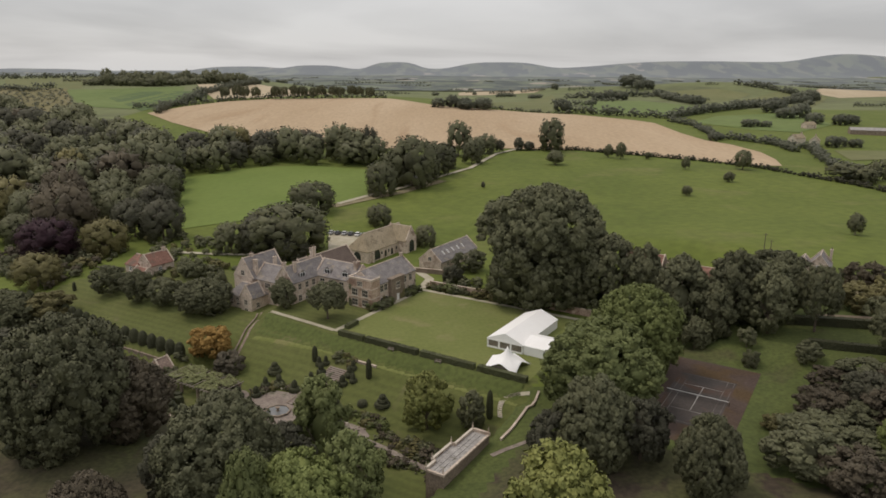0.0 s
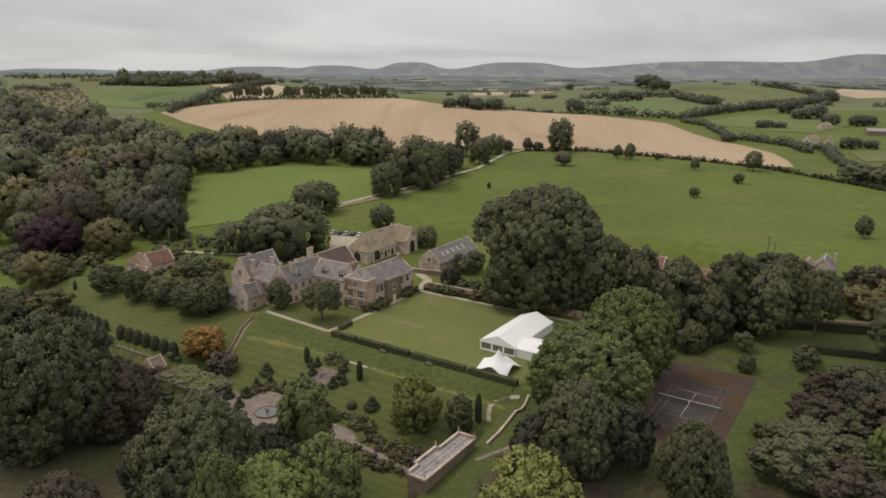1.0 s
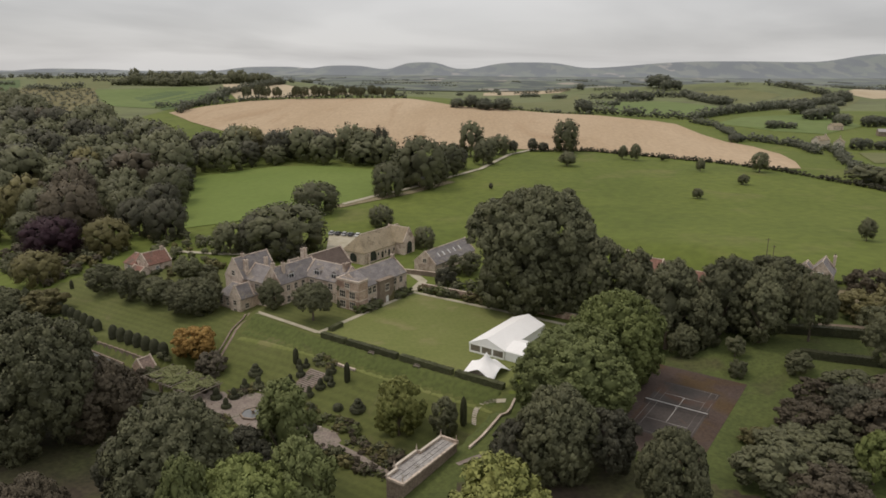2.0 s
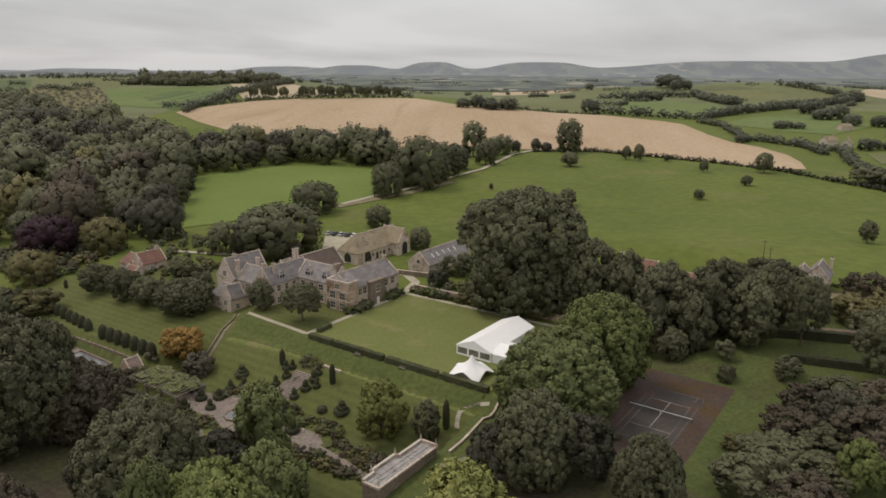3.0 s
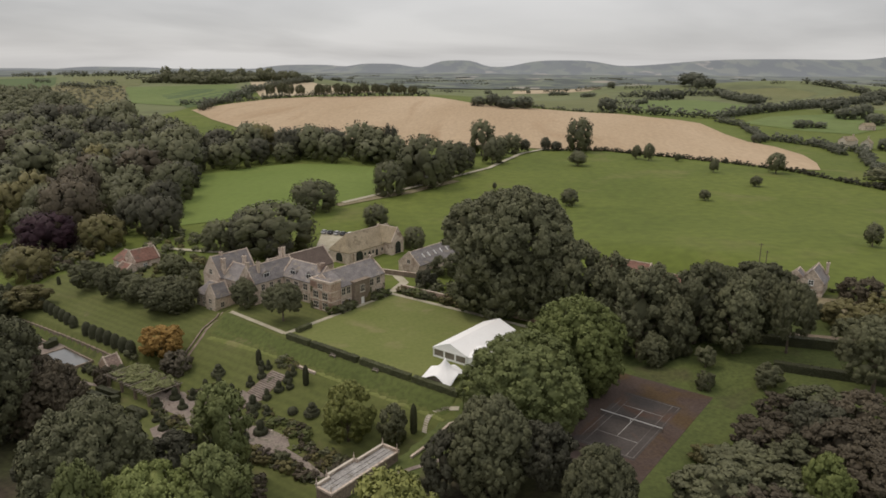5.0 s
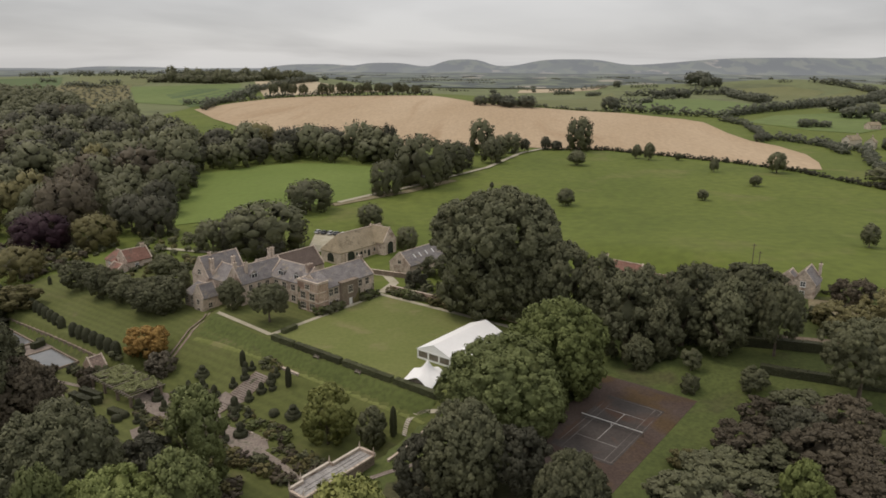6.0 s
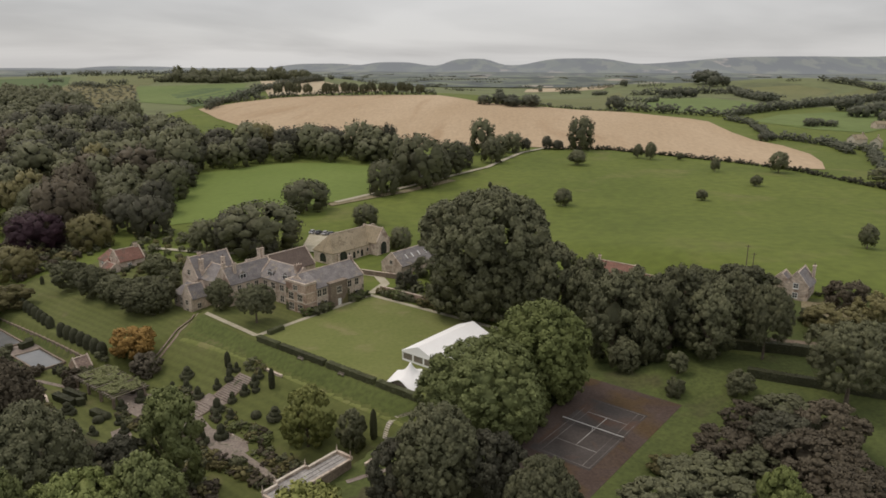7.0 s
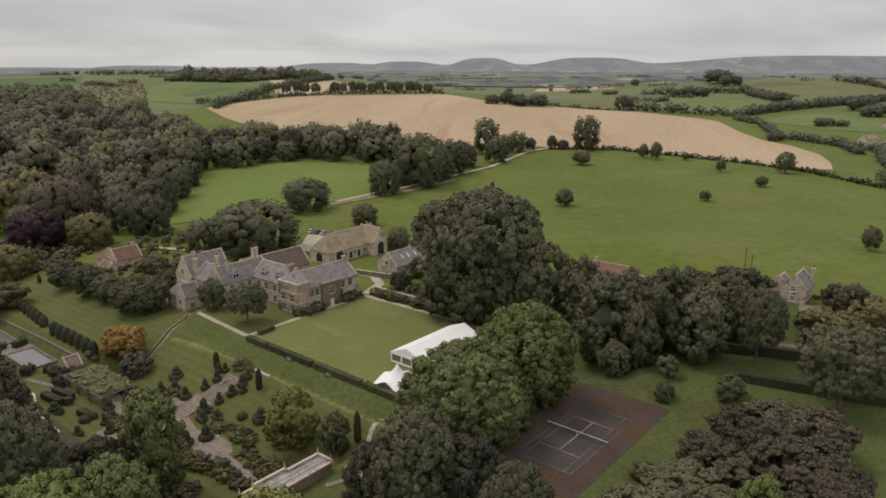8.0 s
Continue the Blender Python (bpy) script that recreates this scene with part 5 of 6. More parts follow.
def star_tent():
    """A stretched canopy: one peak, four low corners, edges that arch between them."""
    tent = thing("stretch_tent", frame_at(48.6, 4.6, 0), "white stretched star canopy with a single peak", "tent")
    n, half, verts, faces = 28, 4.3, [], []
    for j in range(n + 1):
        for i in range(n + 1):
            u, v = i / n * 2 - 1, j / n * 2 - 1
            r, low, d = max(abs(u), abs(v)), min(abs(u), abs(v)), math.hypot(u, v)
            z = 2.0 + 3.2 * math.exp(-d * 3.1) - 0.1 * r - 2.0 * (r * low) ** 1.3 + 0.5 * (low / (r + 1e-6)) ** 3 * r * (1 - r)
            pull = 1 - 0.10 * (1 - low ** 2) * r ** 2
            verts.append((u * half * pull, v * half * pull, z))
    for j in range(n):
        for i in range(n):
            a = j * (n + 1) + i
            faces.append((a, a + 1, a + n + 2, a + n + 1))
    me = mesh_of("canopy", verts, faces, CANVAS, True)
    canopy = part("canopy", me, parent=tent)
    canopy.modifiers.new("thickness", "SOLIDIFY").thickness = 0.04
    for x in (-1, 1):
        for y in (-1, 1):
            bm = bmesh.new()
            tube(bm, (x * (half + 0.1), y * (half + 0.1), 0), (x * half * 0.97, y * half * 0.97, 0.6), 0.06, 0.06, 6)
            part("corner_pole", bm, WHITE_PAINT, tent)
    bm = bmesh.new()
    tube(bm, (0, 0, 0), (0, 0, 5.1), 0.07, 0.07, 6)
    part("centre_pole", bm, WHITE_PAINT, tent)
    for k in range(7):
        x = -2.7 + k * 0.9
        top = 1.55 - 1.2 * (abs(x) / 3.2) ** 2
        part("clear_panel", boxes((x - 0.42, x + 0.42, -3.72, -3.69, 0.05, top)), PANEL, tent, "grey see-through wall panel under the arch")


star_tent()

# ---- orangery in the garden ----
orangery = thing("orangery", frame_at(-1.4, 0, 0), "long flat-roofed stone orangery with low parapets", "orangery")
part("wall", boxes((57.2, 60.9, -41.8, -24.6, -9.5, -1.3)), STONE_DARK, orangery, "rough rubble side wall")
for i in range(3):
    for j in range(5):
        part("roof_sheet", boxes((57.5 + i * 1.03, 57.5 + i * 1.03 + 0.97, -41.5 + j * 3.32, -41.5 + j * 3.32 + 3.28, -1.3, -1.2 + 0.02 * ((i + j) % 2))), LEAD, orangery)
for i in range(2):
    part("roof_roll", boxes((58.47 + i * 1.03, 58.53 + i * 1.03, -41.5, -24.9, -1.3, -1.1)), LEAD, orangery)
part("bay_wall", boxes((56.3, 57.2, -38.7, -31.6, -9.5, -1.3)), STONE_DARK, orangery, "rubble wall of the middle bay")
part("roof_sheet", boxes((56.7, 57.46, -38.4, -31.9, -1.3, -1.19)), LEAD, orangery)
for s0, q0, q1 in ((57.05, -31.6, -24.6), (56.3, -38.7, -31.6), (57.05, -41.8, -38.7)):
    wall = part("parapet", boxes((s0, s0 + 0.34, q0, q1, -1.3, -0.78)), STONE, orangery)
    part("coping", boxes((s0 - 0.08, s0 + 0.42, q0 - 0.06, q1 + 0.06, -0.78, -0.62)), PALE, wall)
for q0 in (-31.94, -38.7):
    part("parapet", boxes((56.64, 57.05, q0, q0 + 0.34, -1.3, -0.62)), STONE, orangery)
part("parapet", boxes((57.5, 61.1, -24.9, -24.4, -1.3, -0.6)), STONE, orangery)
part("parapet", boxes((57.5, 61.1, -42.0, -41.55, -1.3, -0.9)), STONE, orangery)
part("parapet", boxes((60.6, 61.05, -41.55, -24.9, -1.3, -1.0)), STONE, orangery)
for s, q in ((57.2, -24.7), (56.45, -31.75), (56.45, -38.55), (60.8, -24.7), (57.2, -41.7), (60.8, -41.7)):
    bm = bmesh.new()
    lathe(bm, ((0.18, 0), (0.18, 0.12), (0.08, 0.22), (0.15, 0.42), (0.10, 0.6), (0.03, 1.25)), 10, (s, q, -0.62))
    part("finial", bm, STONE, orangery)

# ---- tennis court ----
court = tagged(part("tennis_court", boxes((81.0, 101.4, -13, 28.0, 1.7, 2.14)), TARMAC), "worn reddish-brown tarmac tennis court with faded lines", "tennis court", kind="structure")
court.matrix_world = frame_at(0, 0, 0)
CS, CQ = 91.9, 7.0
part("playing_surface", boxes((CS - 6.3, CS + 5.9, CQ - 12.6, CQ + 12.3, 2.0, 2.148)), COURT_IN, court, "grey-brown worn playing surface")
for a0, a1, b0, b1 in ((-5.5, -5.4, -11.9, 11.9), (5.4, 5.5, -11.9, 11.9), (-4.16, -4.06, -11.9, 11.9), (4.06, 4.16, -11.9, 11.9), (-5.5, 5.5, -11.95, -11.83), (-5.5, 5.5, 11.83, 11.95),
                       (-4.1, 4.1, -6.45, -6.35), (-4.1, 4.1, 6.35, 6.45), (-0.05, 0.05, -6.4, 6.4)):
    inner = b1 < 7 and b0 > -7
    grow = 0.04 if inner else 0.01
    part("court_line", boxes((CS + a0 - grow, CS + a1 + grow, CQ + b0 - grow, CQ + b1 + grow, 2.13, 2.154)), LINE if inner else FADED_LINE, court)
net_thing = thing("tennis_net", frame_at(CS, CQ, 2.14), "sagging tennis net with white band and posts", "tennis net")
NET_CORD = material("dark_netting", (0.06, 0.06, 0.055), (0.09, 0.09, 0.08), 1.0, 0.2, 8.0, 0.9)
part("net_band", boxes((-6.3, 6.3, -0.035, 0.035, 0.86, 0.98)), WHITE_PAINT, net_thing)
bm = bmesh.new()
for i in range(43):
    box(bm, -6.3 + i * 0.3, -6.285 + i * 0.3, -0.01, 0.01, 0.02, 0.86)
for j in range(5):
    box(bm, -6.3, 6.3, -0.008, 0.008, 0.1 + j * 0.17, 0.115 + j * 0.17)
part("net_mesh", bm, NET_CORD, net_thing)
part("centre_strap", boxes((-0.04, 0.04, -0.03, 0.03, 0, 0.9)), WHITE_PAINT, net_thing)
for x in (-6.4, 6.4):
    bm = bmesh.new()
    tube(bm, (x, 0, -0.05), (x, 0, 1.07), 0.06, 0.06, 8)
    part("post", bm, BARK, net_thing)


# ---- clipped hedges and topiary ----
def leafy_skin(bm_or_pts, nrm, size, seed):
    rng = np.random.default_rng(seed)
    return leaves(rng, np.array(bm_or_pts), np.array(nrm), size)


def hedge(pts, w, h, kind, label, name="hedge", seed=0, group=""):
    """A clipped hedge along points on the land: a body with leaf clusters over its top and sides."""
    rng = random.Random(seed)
    pts = [Vector(p) for p in pts]
    line = []
    for a, b in zip(pts, pts[1:]):
        m = max(1, int((b - a).length / 1.2))
        line += [a.lerp(b, i / m) for i in range(m)]
    line.append(pts[-1])
    verts, faces, skin, nrm = [], [], [], []
    for i, p in enumerate(line):
        d = (line[min(i + 1, len(line) - 1)] - line[max(i - 1, 0)]).normalized()
        side = Vector((-d.y, d.x))
        z = land(p.x, p.y)
        for f, k in ((-1, -0.3), (-1, 1), (1, 1), (1, -0.3)):
            v = p + side * f * (w / 2 - 0.05) * (1 if k < 0 else 0.95)
            verts.append((v.x, v.y, z + (h * k if k > 0 else k) + rng.uniform(-0.1, 0.06)))
        if i < len(line) - 1:
            n = line[i + 1]
            for _ in range(int(34 * (w + 2 * h))):
                q = p.lerp(n, rng.random())
                g = rng.random() * (w + 2 * h)
                if g < w:
                    v = q + side * (g - w / 2)
                    skin.append((v.x, v.y, land(q.x, q.y) + h + rng.uniform(-0.04, 0.05)))
                    nrm.append((0, 0, 1))
                else:
                    f = 1 if g < w + h else -1
                    v = q + side * f * (w / 2 + rng.uniform(-0.05, 0.04))
                    skin.append((v.x, v.y, land(q.x, q.y) + h * rng.random()))
                    nrm.append((side.x * f, side.y * f, 0.3))
    k = len(line)
    for i in range(k - 1):
        for j in range(3):
            a = i * 4 + j
            faces.append((a, a + 4, a + 5, a + 1))
    faces += [(0, 1, 2, 3), tuple(4 * (k - 1) + j for j in (3, 2, 1, 0))]
    v2, f2 = leafy_skin(skin, nrm, 0.15, seed)
    base = len(verts)
    return tagged(new(name, mesh_of(name, verts + v2.tolist(), faces + (f2 + base).tolist(), LEAF[kind])), label, "hedge", group)


SHAPES = {
    "dome": ((0.85, 0), (1.0, 0.15), (1.0, 0.5), (0.82, 0.78), (0.45, 0.96), (0.08, 1.0)),
    "column": ((0.7, 0), (1.0, 0.12), (1.0, 0.6), (0.75, 0.88), (0.15, 1.0)),
    "tiered": ((1.0, 0), (1.0, 0.22), (0.92, 0.3), (0.62, 0.34), (0.66, 0.52), (0.6, 0.6), (0.3, 0.63), (0.4, 0.75), (0.36, 0.9), (0.08, 1.0)),
    "bell": ((1.0, 0), (1.0, 0.28), (0.85, 0.36), (0.5, 0.4), (0.52, 0.62), (0.42, 0.85), (0.1, 1.0)),
}
CLIPPED = {}


def topiary(shape, x, y, h, w, kind="yew", group="topiary", words=None):
    """A clipped evergreen of a turned shape."""
    if shape not in CLIPPED:
        prof = SHAPES[shape]
        bm = bmesh.new()
        lathe(bm, [(r * 0.94 / 2, z) for r, z in prof], 14)
        v = [p.co[:] for p in bm.verts]
        f = [[q.index for q in p.verts] for p in bm.faces]
        bm.verts.index_update()
        f = [[q.index for q in p.verts] for p in bm.faces]
        bm.free()
        rng = random.Random(len(shape))
        skin, nrm = [], []
        for _ in range(700):
            z = rng.random()
            r = bent([(b, a) for a, b in prof], z) / 2
            a = rng.uniform(0, 6.283)
            skin.append((math.cos(a) * r, math.sin(a) * r, z))
            nrm.append((math.cos(a), math.sin(a), 0.5 + z))
        v2, f2 = leafy_skin(skin, nrm, 0.05, 3)
        CLIPPED[shape] = mesh_of("topiary", v + v2.tolist(), f + (f2 + len(v)).tolist(), LEAF["dark"])
    ob = new("topiary", CLIPPED[shape])
    ob.matrix_world = pose(x, y, land(x, y) - 0.1, 0, 0, (x * 31 + y * 17) % 360) @ Matrix.Diagonal((w, w, h + 0.1, 1))
    ob.material_slots[0].link = "OBJECT"
    ob.material_slots[0].material = LEAF[kind]
    return tagged(ob, words or f"dark clipped {'cypress' if shape == 'column' else 'yew ' + shape} standing on the grass", "topiary", group)


BOX = "low clipped dark hedge along the lawn's edge"
for a, b in ((1.5, 9.6), (10.4, 26.6), (27.6, 42.8), (43.8, 56.5)):
    hedge([world(a, -0.9), world(b, -0.9)], 1.5, 1.35, "box", BOX, seed=int(a), group="lawn hedges")
hedge([world(0.6, 3.0), world(0.2, 8.0)], 1.4, 1.2, "box", BOX, seed=7, group="lawn hedges")
for i in range(7):
    topiary("dome", *world(-33.5 - 3.9 * i, -24.9), 3.9, 2.7, words="dark clipped yew dome in a row above the pond")
for i in range(7):
    topiary("dome", *world(-66.5 - 4.4 * i, -24.0 + 0.5 * i), 3.6, 2.5, words="dark clipped yew dome in a row above the pond")
for s, q, h in ((0.9, -10.2, 4.2), (18.7, -10.6, 5.0), (52.8, -11.8, 6.6)):
    topiary("column", *world(s, q), h, 1.5)
for s, q in ((-7.1, -16.7), (27.4, -16.8), (-13.2, -43.4)):
    topiary("tiered", *world(s, q), 2.9, 3.8)
for s, q, h, w in ((-2.6, -19.8, 2.6, 2.6), (5.6, -13.2, 2.9, 2.4), (13.4, -11.6, 2.8, 2.4), (13.6, -14.6, 2.6, 2.6), (12.6, -21.6, 3.4, 3.2), (21.2, -31.2, 3.2, 3.0), (22.5, -27.4, 3.4, 3.2), (3.4, -20.6, 3.0, 2.8),
                   (-5.0, -22.1, 2.6, 2.4), (-6.9, -29.3, 3.0, 2.8), (-6.6, -34.2, 2.6, 2.6), (-0.5, -38.1, 2.2, 2.0), (4.2, -39.4, 2.4, 2.2), (1.1, -44.6, 2.4, 2.4), (3.0, -11.0, 2.4, 2.0), (15.6, -12.9, 2.2, 2.0), (4.9, -16.2, 2.6, 2.2),
                   (4.6, -10.2, 2.4, 1.9), (12.9, -9.4, 2.4, 1.9), (12.8, -17.6, 2.6, 2.2), (15.2, -23.6, 2.4, 2.4), (-3.6, -26.6, 2.8, 2.6), (-1.2, -31.0, 2.6, 2.4), (17.6, -21.4, 2.0, 2.2)):
    topiary("bell", *world(s, q), h, w)
for s, q in ((22.7, -18.4), (-5.4, -38.6), (-4.8, -40.6)):
    topiary("dome", *world(s, q), 1.5, 2.4)
topiary("column", -128, 227, 3.0, 1.3)
topiary("column", -131.1, 207.1, 9.5, 3.0)
YEW = "square-clipped dark yew hedge in the lower garden"
hedge([world(-23.5, -41.6), world(-16.6, -40.6)], 1.8, 1.7, "yew", YEW, seed=11)
hedge([world(-24.6, -38.8), world(-17.6, -37.6)], 1.6, 1.7, "yew", YEW, seed=12)
hedge([world(-16.4, -40.0), world(-16.2, -38.2)], 1.6, 1.7, "yew", YEW, seed=13)
hedge([world(-9.4, -39.6), world(-5.6, -39.0)], 1.8, 1.5, "yew", YEW, seed=14)
hedge([world(-69, -29.5), world(-65, -30.5), world(-64.2, -33.5)], 1.8, 1.8, "yew", YEW, seed=15)
hedge([world(-69.5, -34.5), world(-65.5, -36)], 1.8, 1.6, "yew", YEW, seed=16)
hedge([(86, 158), (92, 155.5), (112, 148), (140, 138)], 1.8, 1.8, "yew", "tall dark clipped hedge beside the lane", seed=17)
hedge([(70, 176), (96, 170), (130, 160)], 2.0, 2.2, "yew", "dark clipped hedge along the far side of the lane", seed=18)
woods("oak", hedgerow([(68, 222), (98, 214), (121, 206), (140, 200), (185, 189)], 1.5, 2.2, 3.0, 19), "ragged field hedge beside the lodge", 7, "hedgerow", 8, 24, 0.09)

# ---- paths, walls and paved places ----
drape("lawn", loc_poly((-0.4, 0.3), (56.5, -0.2), (56.5, 43.6), (-0.8, 43.0)), 4, 0.05, LAWN, "level mown croquet lawn before the house", "lawn")
drape("grass_slope", loc_poly((-27.5, 1.6), (-14, -0.4), (0, -1.8), (56.5, -1.8), (57, -6.2), (0, -6.2), (-24.6, -6.4)), 0.8, 0.10, SLOPE, "steep bank of longer grass below the hedge", "bank", rim=-0.12)
# the paler lawn colour paints the light that catches the ledge
drape("grass_ledge", loc_poly((-24.6, -7.0), (0, -6.0), (57, -6.0), (57, -7.4), (0, -7.4), (-24.2, -8.4)), 0.7, 0.10, LAWN, "narrow mown ledge below the bank, coloured paler as if lit", "bank", rim=-0.04)
ribbon("gravel_path", loc_poly((-27.5, 2.4), (-14, 1.5), (-1.6, 0.6)), 1.5, 0.09, GRAVEL, "pale gravel path above the bank", "path", 1.0)
ribbon("gravel_path", loc_poly((-1.2, 0.2), (-1.4, 22), (-1.6, 43.8)), 1.6, 0.10, GRAVEL, "pale gravel path beside the lawn", "path", 2)
ribbon("gravel_path", loc_poly((-2.4, 43.6), (25, 44.2), (58, 44.6)), 1.7, 0.11, GRAVEL, "pale gravel path along the garden wall", "path", 2)
ribbon("gravel_path", loc_poly((-2.4, 45), (-6, 55), (-14, 60), (-30, 56)), 3.0, 0.09, GRAVEL, "pale gravel drive behind the house", "path", 2)
ribbon("lane", [(-56, 346), (-43, 364), (-29, 380), (-8, 410), (13, 440), (33, 496), (51, 520)], 3.2, 0.5, GRAVEL, "pale farm lane climbing past the trees", "lane", 6)
ribbon("verge", [(-58, 341), (-43, 357), (-27, 372), (-4, 402)], 6.0, 0.3, VERGE, "dry brownish verge beside the lane", "verge", 6)
drape("car_park", [(-52, 293), (-30, 288), (-30, 262), (-47, 262)], 3, 0.4, GRAVEL, "pale gravel car park behind the barn", "car park")
ribbon("lane", [(-110, 268), (-90, 262), (-60, 258)], 2.4, 0.35, GRAVEL, "pale drive among the trees", "lane", 4)
ribbon("lane", [(95, 176), (112, 172), (150, 163)], 4.0, 0.15, SOIL, "dry earthy lane between hedges", "lane", 4)
drape("drive", [(112, 202), (122, 199), (128, 190), (118, 184), (108, 190)], 2.5, 0.2, VERGE, "dry tan drive before the lodge", "drive")
ribbon("garden_path", loc_poly((62, -28.3), (63.3, -25.5), (65.3, -22.5), (67, -20)), 1.1, 0.1, PAVING, "narrow worn garden path", "path", 1)
drape("paved_court", loc_poly((-13, -32.2), (-13.4, -27.8), (-8.1, -25.8), (-4.5, -27.2), (-1, -22.5), (5.2, -21.3), (12, -25), (17.6, -26.4), (23, -25), (28.4, -25.1), (31.5, -27), (31, -32),
                              (25.3, -31.8), (19, -30.3), (14.5, -31), (13.3, -34.9), (8.2, -35.1), (2.5, -33.5), (-4, -34.2)), 1.0, 0.07, PAVING, "pinkish stone paving around the fountain", "paving")
drape("paved_landing", loc_poly((4.4, -18.2), (12.2, -18.2), (11, -20.7), (4, -20.7)), 0.8, 0.09, PAVING, "stone paved landing between two stairs", "paving")
drape("paved_corner", loc_poly((1.7, -41.1), (1.5, -37.9), (6, -38.6), (9.5, -40.6), (10.6, -43), (5.6, -42.7)), 0.8, 0.07, PAVING, "small stone paved corner among the trees", "paving")
ribbon("garden_path", loc_poly((31.2, -28.8), (38, -29.4), (44, -30.6), (56, -32)), 1.5, 0.08, PAVING, "worn stone path towards the orangery", "path", 1)
drape("paved_causeway", loc_poly((-71, -38), (-71.4, -29), (-61.2, -29), (-61, -38)), 1.0, 0.09, PAVING, "rough pale stone causeway between two ponds", "paving")
ribbon("garden_path", loc_poly((-40, -40.5), (-27, -36.5), (-24.5, -36)), 1.2, 0.08, PAVING, "short stone garden path", "path", 1)


def stair(s0, s1, q_top, q_low, n, label):
    """Stone steps down the bank, each one a slab."""
    m = frame_at(0, 0, 0)
    ob = thing("garden_stair", m, label, "stair")
    z0, z1 = land(*world((s0 + s1) / 2, q_top)) + 0.12, land(*world((s0 + s1) / 2, q_low)) + 0.1
    for i in range(n):
        q = q_top + (q_low - q_top) * i / n
        q2 = q_top + (q_low - q_top) * (i + 1) / n
        z = z0 + (z1 - z0) * i / n
        part("step", boxes((s0, s1, q2 - 0.04, q, z - 0.6, z)), PAVING, ob)
    for s in (s0 - 0.35, s1 + 0.05):
        bm = bmesh.new()
        prism(bm, ((q_top, z0 - 0.7), (q_low, z1 - 0.7), (q_low, z1 + 0.15), (q_top, z0 + 0.15)), s, s + 0.3, "x")
        part("string_wall", bm, STONE_DARK, ob)


stair(6.6, 11.4, -10.4, -18.4, 14, "broad stone stair down the grassy bank")
stair(5.6, 10.6, -20.6, -25.4, 6, "broad lower stone stair to the court")
steps = thing("garden_stair", frame_at(0, 0, 0), "narrow pale stone steps curving up the bank", "stair")
for i in range(13):
    f = i / 12
    s, q = 54.9 - 1.5 * math.sin(f * 2.2), -10.8 + 5.2 * f
    z = land(*world(s, q)) + 0.1
    part("step", boxes((s - 0.55, s + 0.55, q - 0.17, q + 0.17, z - 0.4, z)), PALE, steps)
ribbon("garden_path", loc_poly((53.9, -5.6), (55.2, -4.6), (58.5, -3.6)), 0.8, 0.1, GRAVEL, "narrow stone path at the head of the steps", "path", 0.8)
stair(9.6, 13.0, -33.2, -34.6, 3, "short flight of stone steps")


def wall_run(name, pts, h, t, mat, label, cap=STONE, deep=0.5):
    """A free-standing stone wall with a coping along points on the land."""
    verts, faces = [], []
    line = []
    pts = [Vector(p) for p in pts]
    for a, b in zip(pts, pts[1:]):
        m = max(1, int((b - a).length / 1.5))
        line += [a.lerp(b, i / m) for i in range(m)]
    line.append(pts[-1])
    sets = {"wall": (t, -deep, h, mat), "coping": (t + 0.14, h, h + 0.1, cap)}
    ob = None
    for nm, (w, z0, z1, m2) in sets.items():
        verts, faces = [], []
        for i, p in enumerate(line):
            d = (line[min(i + 1, len(line) - 1)] - line[max(i - 1, 0)]).normalized()
            side = Vector((-d.y, d.x)) * w / 2
            z = land(p.x, p.y)
            for f, k in ((-1, z0), (-1, z1), (1, z1), (1, z0)):
                verts.append((p.x + side.x * f, p.y + side.y * f, z + k))
        for i in range(len(line) - 1):
            for j in range(4):
                a, b = i * 4 + j, i * 4 + (j + 1) % 4
                faces.append((a, a + 4, b + 4, b))
        faces += [(0, 1, 2, 3), tuple(4 * (len(line) - 1) + j for j in (3, 2, 1, 0))]
        o = part(nm if ob else name, (verts, faces), m2, ob)
        ob = ob or o
    return tagged(ob, label, "wall", kind="structure")


wall_run("wall_garden", loc_poly((-1, 47.5), (20, 48.2), (62, 49)), 2.1, 0.5, STONE_WARM, "old pinkish stone garden wall behind the lawn")
wall_run("wall_bank", loc_poly((-24.6, -14.9), (-29.3, -5.2), (-32.4, 2.0)), 0.3, 0.3, STONE_DARK, "low stone wall beside a sloping path", STONE_DARK)
ribbon("garden_path", loc_poly((-22.9, -15.2), (-28.1, -4.6), (-30.2, 0.2), (-31.4, 4.0)), 0.8, 0.12, STONE_DARK, "worn stone path climbing beside a low wall", "path", 0.8)
wall_run("wall_slope", loc_poly((61.2, -22.8), (61.4, -18), (61.2, -12), (60.6, -7), (60.4, -3)), 0.4, 0.35, STONE, "pale stone wall running down the slope")
wall_run("wall_edge", loc_poly((12, -7.2), (18.5, -7.4)), 0.35, 0.5, STONE, "short pale stone edging on the bank")
wall_run("wall_yard", loc_poly((-20, 58), (-4, 62), (-4, 66)), 1.6, 0.5, STONE_DARK, "stone yard wall behind the house")
wall_run("wall_lower", loc_poly((-38, -42), (-24, -43.5), (-10, -48), (2, -48.5)), 0.5, 0.4, STONE, "low pale wall in the lower garden")


wall_run("wall_pond", loc_poly((-96, -27.1), (-70, -27.1), (-39, -27.1)), 0.1, 0.45, STONE_DARK, "stone retaining wall above the fish ponds", STONE_DARK, 3.6)


